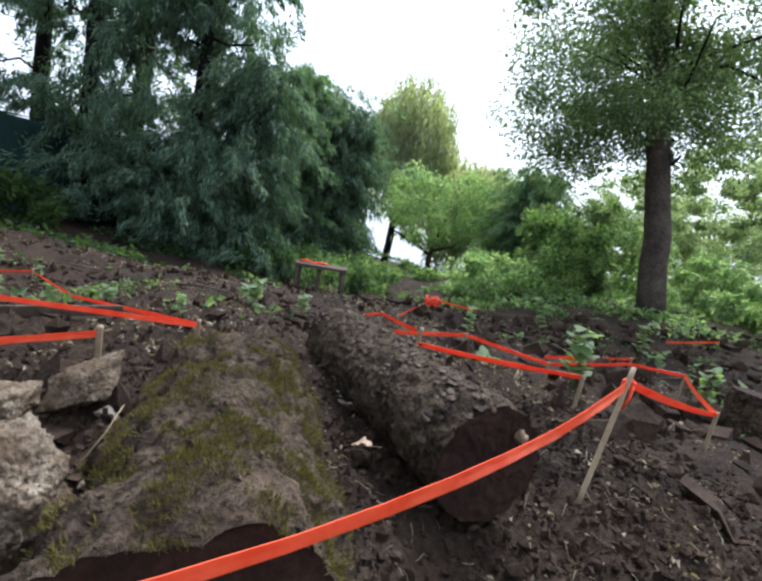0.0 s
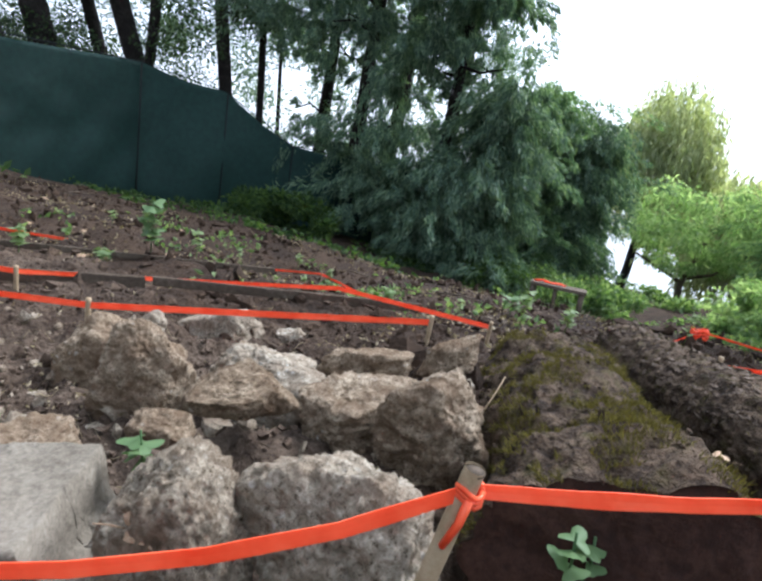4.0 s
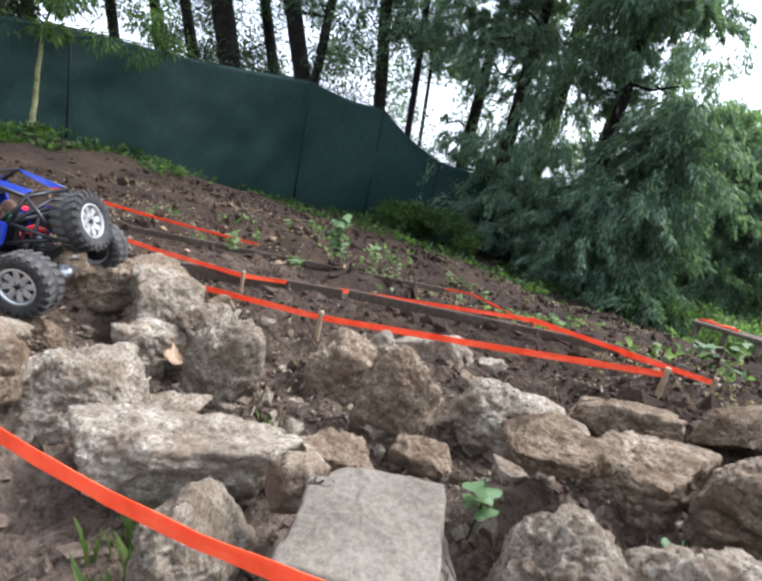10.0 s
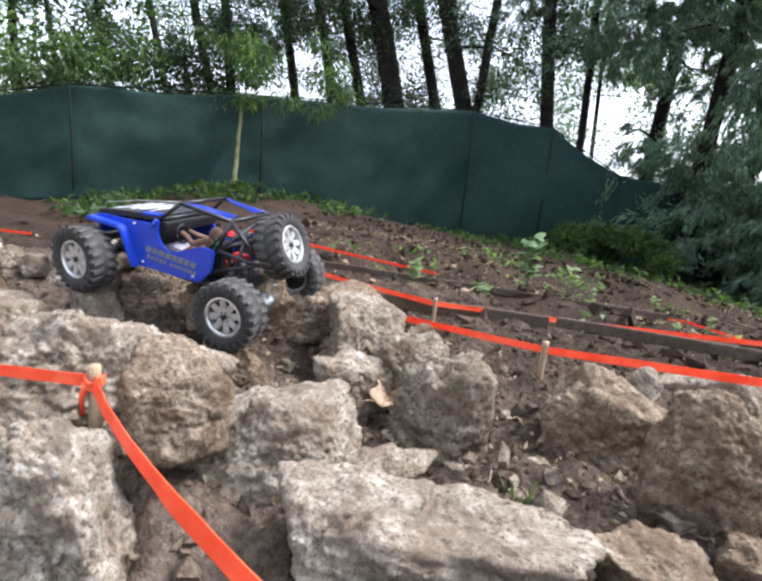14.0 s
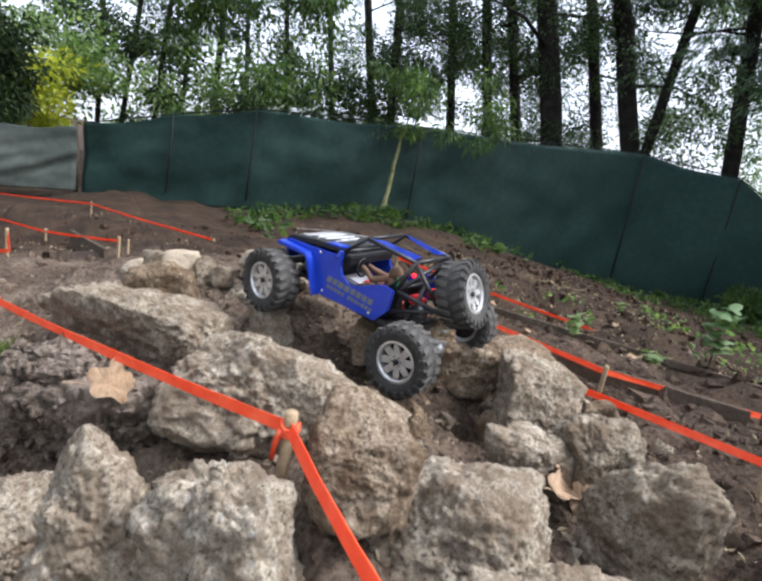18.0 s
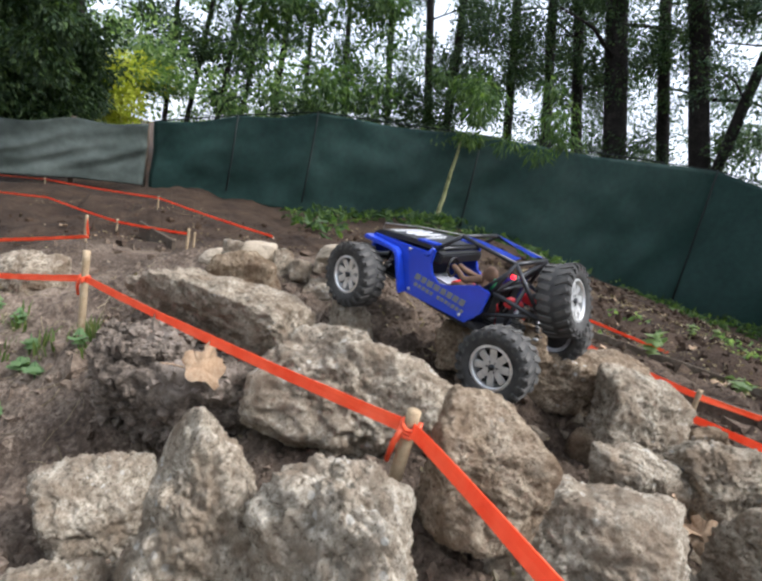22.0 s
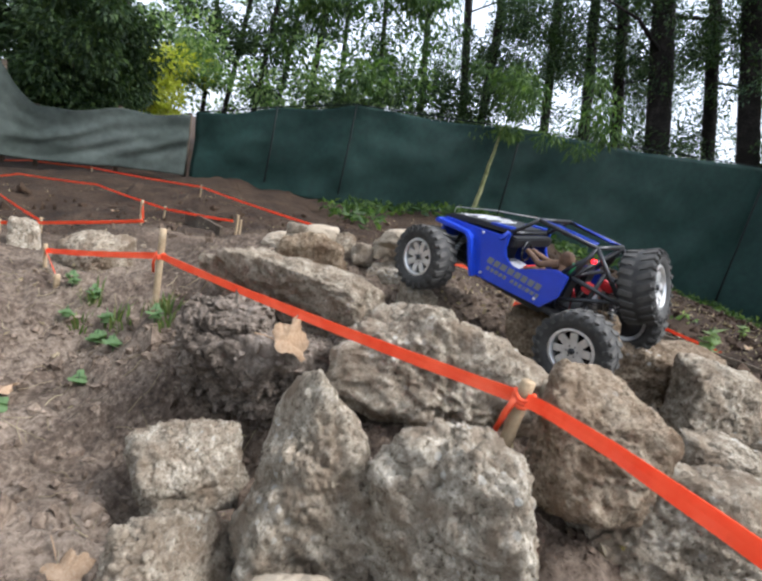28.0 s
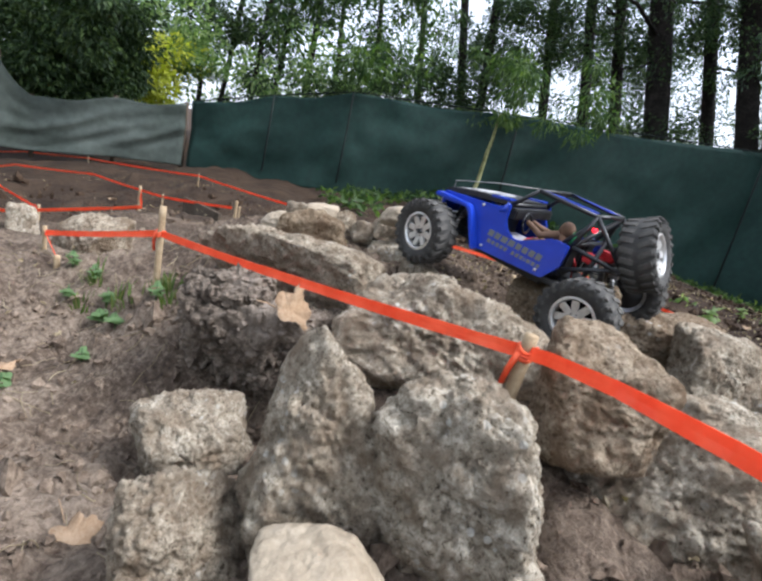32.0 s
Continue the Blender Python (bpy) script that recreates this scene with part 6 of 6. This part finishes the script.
def wheel(name, parent, m, r=0.070, w=0.056):
    """A tyre with a chrome eight-spoke rim; its outer side looks along +y."""
    root = empty(name)
    root.parent = parent
    root.matrix_local = m
    bm = bmesh.new()
    tyre_mesh(bm, r, w, 22)
    part("tyre", bm, RUBBER, root, "chunky black rubber tyre")
    for k in range(22):
        for side, off in ((1, 0), (-1, 0.5)):
            for kind in ("tread", "shoulder"):
                lug = new("tread_lug", lug_mesh(side, kind, r, w))
                lug.parent = root
                lug.matrix_local = Matrix.Rotation(-2 * math.pi * (k + off) / 22, 4, "Y")
    bm = bmesh.new()
    n = 40
    prof = [(0.575, 0.40), (0.585, 0.45), (0.53, 0.46), (0.50, 0.40), (0.485, 0.20), (0.47, -0.30), (0.57, -0.42)]
    rings = [[bm.verts.new((r * a * math.cos(t), w * b, r * a * math.sin(t))) for a, b in prof] for t in (2 * math.pi * k / n for k in range(n))]
    for i in range(n):
        for j in range(len(prof) - 1):
            bm.faces.new((rings[i][j], rings[(i + 1) % n][j], rings[(i + 1) % n][j + 1], rings[i][j + 1]))
    for k in range(8):
        rot = Matrix.Rotation(2 * math.pi * k / 8, 4, "Y")
        box(bm, (r * 0.16, w * 0.20, -r * 0.095), (r * 0.50, w * 0.31, r * 0.095), 0.0012, rot @ Matrix.Rotation(0.10, 4, "Z"))
    tube(bm, [(0, w * 0.12, 0), (0, w * 0.33, 0)], r * 0.19, 16)
    part("rim", bm, CHROME, root, "shiny chrome spoked rim", False)
    bm = bmesh.new()
    tube(bm, [(0, w * 0.30, 0), (0, w * 0.40, 0)], r * 0.085, 6)
    for k in range(6):
        a = 2 * math.pi * k / 6
        tube(bm, [(r * 0.14 * math.cos(a), w * 0.30, r * 0.14 * math.sin(a)), (r * 0.14 * math.cos(a), w * 0.355, r * 0.14 * math.sin(a))], r * 0.022, 6)
    part("hub_nut", bm, BLACK, root)
    bm = bmesh.new()
    tube(bm, [(0, -w * 0.30, 0), (0, w * 0.08, 0)], r * 0.47, 24)
    part("brake_drum", bm, BLACK, root)
    return root


def bars(parent, rows, y, material, slant, name="lettering_bar"):
    """Rows of plain slanting bars standing for lettering on a side panel."""
    for x0, z0, h, widths, gap, drop in rows:
        x = x0
        for w_ in widths:
            zc = z0 - (x0 - x) * drop
            bm = bmesh.new()
            extrude_xz(bm, [(x, zc), (x - w_, zc - w_ * drop), (x - w_ - slant * h, zc + h - w_ * drop), (x - slant * h, zc + h)], y, y + 0.0006)
            part(name, bm, material, parent, "", False)
            x -= w_ + gap


car = empty("toy_car")
fwd, left = Vector((-0.89340, -0.41987, 0.15983)), Vector((0.41912, -0.90705, -0.04008))
left = (left - fwd * left.dot(fwd)).normalized()
up = fwd.cross(left)
CAR = Matrix(((fwd.x, left.x, up.x, -1.3721), (fwd.y, left.y, up.y, 0.4698), (fwd.z, left.z, up.z, 0.1335), (0, 0, 0, 1)))
HB, TR = 0.184, 0.135
FLIP = Matrix.Rotation(math.pi, 4, "Z")
wheel("wheel", car, Matrix.Translation((-HB, TR, 0)) @ Matrix.Rotation(0.3, 4, "Y"))
wheel("wheel", car, Matrix.Translation((HB, TR, 0)) @ Matrix.Rotation(math.radians(-8), 4, "Z"))
wheel("wheel", car, Matrix.Translation((-HB, -TR, 0.02)) @ FLIP)
wheel("wheel", car, Matrix.Translation((HB, -TR, 0.012)) @ FLIP)
wheel("spare_wheel", car, Matrix.Translation((-0.205, 0.0, 0.125)) @ Matrix.Rotation(math.radians(28), 4, "Y") @ Matrix.Rotation(math.radians(90), 4, "Z"))
# tub sides
SIDE = [(0.205, 0.082), (0.195, 0.094), (0.12, 0.103), (0.055, 0.112), (0.046, 0.124), (0.038, 0.122), (0.036, 0.092), (0.026, 0.075), (0.006, 0.064), (-0.012, 0.068), (-0.060, 0.093),
        (-0.076, 0.100), (-0.103, 0.098), (-0.102, 0.054), (-0.078, 0.020), (0.077, 0.010), (0.122, 0.080), (0.200, 0.072)]
for s in (1, -1):
    bm = bmesh.new()
    extrude_xz(bm, SIDE, s * 0.090, s * 0.097, 0.0016)
    part("side_panel", bm, BLUE, car, "blue painted side panel", False)
    # fender lip
    bm = bmesh.new()
    a, b = sorted((s * 0.090, s * 0.118))
    extrude_xz(bm, [(0.205, 0.088), (0.120, 0.091), (0.108, 0.082), (0.072, 0.010), (0.079, 0.009), (0.116, 0.078), (0.124, 0.083), (0.206, 0.078)], a, b, 0.0022)
    part("fender", bm, BLUE, car, "flared blue front fender", False)
    for x, z in ((0.066, 0.022), (-0.062, 0.030), (0.095, 0.100)):
        bm = bmesh.new()
        tube(bm, [(x, s * 0.096, z), (x, s * 0.0995, z)], 0.003, 10)
        part("body_screw", bm, CHROME, car)
    bm = bmesh.new()
    tube(bm, [(0.055, s * 0.094, 0.103), (0.048, s * 0.097, 0.108), (0.045, s * 0.092, 0.123)], 0.004, 8)
    part("cowl_pillar", bm, BLUE, car)
bars(car, [(0.062, 0.048, 0.013, (0.013, 0.012, 0.014, 0.014, 0.012, 0.012, 0.012, 0.012), 0.0035, 0.0), (0.058, 0.034, 0.008, (0.008, 0.007, 0.008, 0.007, 0.007), 0.003, 0.0),
           (-0.002, 0.034, 0.008, (0.007, 0.007, 0.007, 0.003, 0.008, 0.008, 0.007), 0.003, 0.0)], 0.0970, GREYPRINT, 0.15)
# hood, cowl, grille
bm = bmesh.new()
extrude_xz(bm, [(0.204, 0.086), (0.204, 0.094), (0.19, 0.104), (0.12, 0.118), (0.045, 0.128), (0.045, 0.118), (0.12, 0.106)], -0.089, 0.089, 0.002)
part("hood", bm, BLACK, car, "black engine hood with white print", False)
bm = bmesh.new()
extrude_xz(bm, [(0.092, 0.1195), (0.048, 0.1265), (0.048, 0.131), (0.092, 0.124)], 0.062, 0.0885, 0.001)
part("hood_corner", bm, BLUE, car, "", False)
bm = bmesh.new()
extrude_xz(bm, [(0.092, 0.1195), (0.048, 0.1265), (0.048, 0.131), (0.092, 0.124)], -0.0885, -0.062, 0.001)
part("hood_corner", bm, BLUE, car, "", False)
for x0, x1, y0, y1 in ((0.186, 0.182, -0.06, 0.06), (0.172, 0.166, -0.05, 0.065), (0.158, 0.148, -0.06, 0.04), (0.142, 0.136, -0.03, 0.06), (0.128, 0.118, -0.055, 0.05), (0.108, 0.103, -0.05, 0.02), (0.098, 0.094, -0.03, 0.05)):
    bm = bmesh.new()
    zz = lambda x: (0.104 + (0.19 - x) * 0.2) if x > 0.12 else (0.118 + (0.12 - x) * 0.1333)
    q = [bm.verts.new(p) for p in ((x0, y0, zz(x0) + 0.0008), (x1, y0 + 0.008, zz(x1) + 0.0008), (x1, y1 + 0.008, zz(x1) + 0.0008), (x0, y1, zz(x0) + 0.0008))]
    bm.faces.new(q)
    part("hood_print", bm, WHITE, car, "white printed bar", False)
bm = bmesh.new()
box(bm, (0.196, -0.085, 0.045), (0.206, 0.085, 0.094), 0.003)
grille = part("grille", bm, BLUE, car, "", False)
for k in range(7):
    bm = bmesh.new()
    box(bm, (0.205, -0.042 + k * 0.0125, 0.052), (0.2075, -0.035 + k * 0.0125, 0.086), 0.0008)
    part("grille_slot", bm, BLACK, car, "", False)
for s in (1, -1):
    bm = bmesh.new()
    tube(bm, [(0.204, s * 0.066, 0.072), (0.212, s * 0.066, 0.072)], 0.014, 18)
    part("headlight", bm, CHROME, car)
bm = bmesh.new()
box(bm, (0.205, -0.07, 0.018), (0.228, 0.07, 0.036), 0.004)
part("bumper", bm, BLACK, car, "", False)
# chassis
bm = bmesh.new()
box(bm, (-0.15, -0.045, 0.004), (0.17, 0.045, 0.03), 0.004)
box(bm, (-0.07, -0.062, -0.004), (0.08, 0.062, 0.012), 0.004)
box(bm, (-0.11, -0.088, 0.012), (0.085, 0.088, 0.020), 0.002)
part("chassis", bm, BLACK, car, "black chassis and skid plate", False)
bm = bmesh.new()
box(bm, (0.075, -0.05, 0.03), (0.18, 0.05, 0.085), 0.004)
part("motor_bay", bm, BLACK, car, "", False)
bm = bmesh.new()
box(bm, (0.0, -0.035, 0.02), (0.07, 0.035, 0.05), 0.004)
part("battery", bm, CLOTH, car, "grey battery pack", False)
bm = bmesh.new()
box(bm, (0.025, -0.085, 0.095), (0.045, 0.085, 0.116), 0.003)
part("dashboard", bm, BLACK, car, "", False)
for x, zr in ((-HB, -0.012), (HB, 0.006)):
    ax = empty("axle")
    ax.parent = car
    bm = bmesh.new()
    tube(bm, [(x, TR - 0.02, 0), (x, -TR + 0.02, zr * 2)], 0.0095, 12)
    part("axle_tube", bm, SILVER if x < 0 else BLACK, ax)
    bm = bmesh.new()
    bmesh.ops.create_uvsphere(bm, u_segments=18, v_segments=12, radius=0.023, matrix=Matrix.Translation((x - 0.004, 0.006, zr)))
    part("differential", bm, SILVER, ax, "bright metal differential case")
    for s in (1, -1):
        bm = bmesh.new()
        tube(bm, [(x * 0.97, s * 0.055, 0.01), (x * 0.35, s * 0.038, 0.006)], 0.004, 8)
        part("link", bm, SILVER if x < 0 else BLACK, car)
        bm = bmesh.new()
        tube(bm, [(x * 0.95, s * 0.062, 0.012), (x * 0.86, s * 0.055, 0.05)], 0.004, 8)
        tube(bm, [(x * 0.86, s * 0.055, 0.05), (x * 0.78, s * 0.05, 0.088)], 0.007, 10)
        sh = part("shock", bm, SILVER, car)
        bm = bmesh.new()
        turns = [Vector((x * 0.945, s * 0.0615, 0.016)).lerp(Vector((x * 0.80, s * 0.0512, 0.08)), k / 72) + Vector((0.0085 * math.cos(k * 0.7), 0.0085 * math.sin(k * 0.7), 0)) for k in range(73)]
        tube(bm, turns, 0.0011, 5)
        part("coil_spring", bm, BLACK, car)
# roll cage
CAGE = []
for s in (1, -1):
    CAGE += [[(0.046, s * 0.086, 0.118), (0.004, s * 0.074, 0.166)], [(0.004, s * 0.074, 0.166), (-0.118, s * 0.072, 0.163)], [(-0.118, s * 0.072, 0.163), (-0.102, s * 0.085, 0.098)],
             [(-0.118, s * 0.072, 0.163), (-0.185, s * 0.062, 0.100)], [(-0.104, s * 0.085, 0.098), (-0.195, s * 0.062, 0.088)], [(-0.100, s * 0.085, 0.05), (-0.185, s * 0.062, 0.088)],
             [(-0.150, s * 0.066, 0.132), (-0.140, s * 0.072, 0.02)], [(-0.085, s * 0.085, 0.098), (-0.118, s * 0.073, 0.150)]]
CAGE += [[(0.004, -0.074, 0.166), (0.004, 0.074, 0.166)], [(-0.118, -0.072, 0.163), (-0.118, 0.072, 0.163)], [(0.046, -0.086, 0.120), (0.046, 0.086, 0.120)], [(-0.195, -0.062, 0.090), (-0.195, 0.062, 0.090)],
         [(-0.103, -0.085, 0.100), (-0.103, 0.085, 0.100)], [(-0.118, -0.07, 0.160), (-0.104, 0.08, 0.100)], [(-0.165, -0.06, 0.12), (-0.165, 0.06, 0.12)]]
for pts in CAGE:
    bm = bmesh.new()
    tube(bm, pts, 0.0042, 10)
    part("cage_tube", bm, TUBE, car)
for s in (1, -1):
    bm = bmesh.new()
    q = [bm.verts.new(p) for p in ((0.0, s * 0.071, 0.1695), (-0.112, s * 0.069, 0.1665), (-0.105, s * 0.030, 0.1668), (-0.03, s * 0.046, 0.1692))]
    bm.faces.new(q)
    bmesh.ops.solidify(bm, geom=bm.faces[:], thickness=0.0015)
    part("roof_panel", bm, BLUE, car, "small blue roof panel", False)
# interior
for s in (1, -1):
    bm = bmesh.new()
    box(bm, (-0.085, s * 0.04 - 0.024, 0.022), (-0.030, s * 0.04 + 0.024, 0.040), 0.004)
    box(bm, (-0.098, s * 0.04 - 0.024, 0.03), (-0.078, s * 0.04 + 0.024, 0.105), 0.005)
    part("seat", bm, BLACK, car, "", False)
bm = bmesh.new()
tube(bm, [(0.016 + 0.004 * math.sin(a), 0.042 + 0.019 * math.cos(a), 0.092 + 0.019 * math.sin(a)) for a in (2 * math.pi * k / 20 for k in range(21))], 0.0024, 8)
part("steering_wheel", bm, BLACK, car)
bm = bmesh.new()
box(bm, (-0.055, -0.03, 0.04), (0.015, 0.03, 0.062), 0.004)
part("radio_box", bm, RED, car, "red electronic box", False)
for k, (x, y, z) in enumerate(((-0.135, 0.045, 0.085), (-0.14, -0.02, 0.09), (-0.13, 0.02, 0.062))):
    bm = bmesh.new()
    box(bm, (x - 0.016, y - 0.013, z - 0.009), (x + 0.016, y + 0.013, z + 0.009), 0.003)
    part("rear_box", bm, RED if k < 2 else BLACK, car, "", False)
bm = bmesh.new()
tube(bm, [(-0.098, 0.078, 0.100), (-0.098, 0.078, 0.122)], 0.006, 10)
part("bottle", bm, GREEN, car, "small green bottle")
bm = bmesh.new()
tube(bm, [(-0.122, 0.077, 0.140), (-0.128, 0.079, 0.141)], 0.004, 12)
part("tail_light", bm, LIGHT_RED, car, "glowing red tail light")
bm = bmesh.new()
tube(bm, [(0.19, 0.08, 0.104), (0.19, 0.08, 0.118), (0.10, 0.078, 0.146), (0.004, 0.074, 0.169)], 0.0009, 5)
part("limb_cable", bm, CABLE, car, "thin steel cable")
for k in range(4):
    bm = bmesh.new()
    tube(bm, [(-0.15 + 0.012 * k, -0.05 + 0.03 * k, 0.03), (-0.14 + 0.01 * k, -0.03 + 0.03 * k, 0.075), (-0.12, 0.0 + 0.02 * k, 0.06)], 0.0013, 5)
    part("wire", bm, RED if k % 2 else CABLE, car)
car.matrix_world = CAR
tagged(car, "blue and black toy rock-crawler car with chunky tyres climbing the boulders", "toy car")
# the doll at the wheel
bm = bmesh.new()
bmesh.ops.create_uvsphere(bm, u_segments=16, v_segments=12, radius=0.015, matrix=Matrix.Translation((-0.066, 0.04, 0.114)) @ Matrix.Diagonal((1, 0.95, 1.1, 1)))
bmesh.ops.create_uvsphere(bm, u_segments=16, v_segments=12, radius=0.024, matrix=Matrix.Translation((-0.065, 0.04, 0.078)) @ Matrix.Diagonal((0.75, 1.0, 1.25, 1)))
for s in (1, -1):
    tube(bm, [(-0.062, 0.04 + s * 0.022, 0.104), (-0.030, 0.04 + s * 0.028, 0.088), (-0.002, 0.04 + s * 0.014, 0.094), (0.012, 0.04 + s * 0.012, 0.098)], 0.0075, 10, 0.005)
    tube(bm, [(-0.06, 0.04 + s * 0.012, 0.062), (-0.020, 0.04 + s * 0.016, 0.07), (0.015, 0.04 + s * 0.012, 0.045)], 0.0095, 10, 0.006)
doll = part("doll", bm, DOLL)
doll.matrix_world = CAR
tagged(doll, "brown felt doll seated at the wheel of the toy car", "doll")
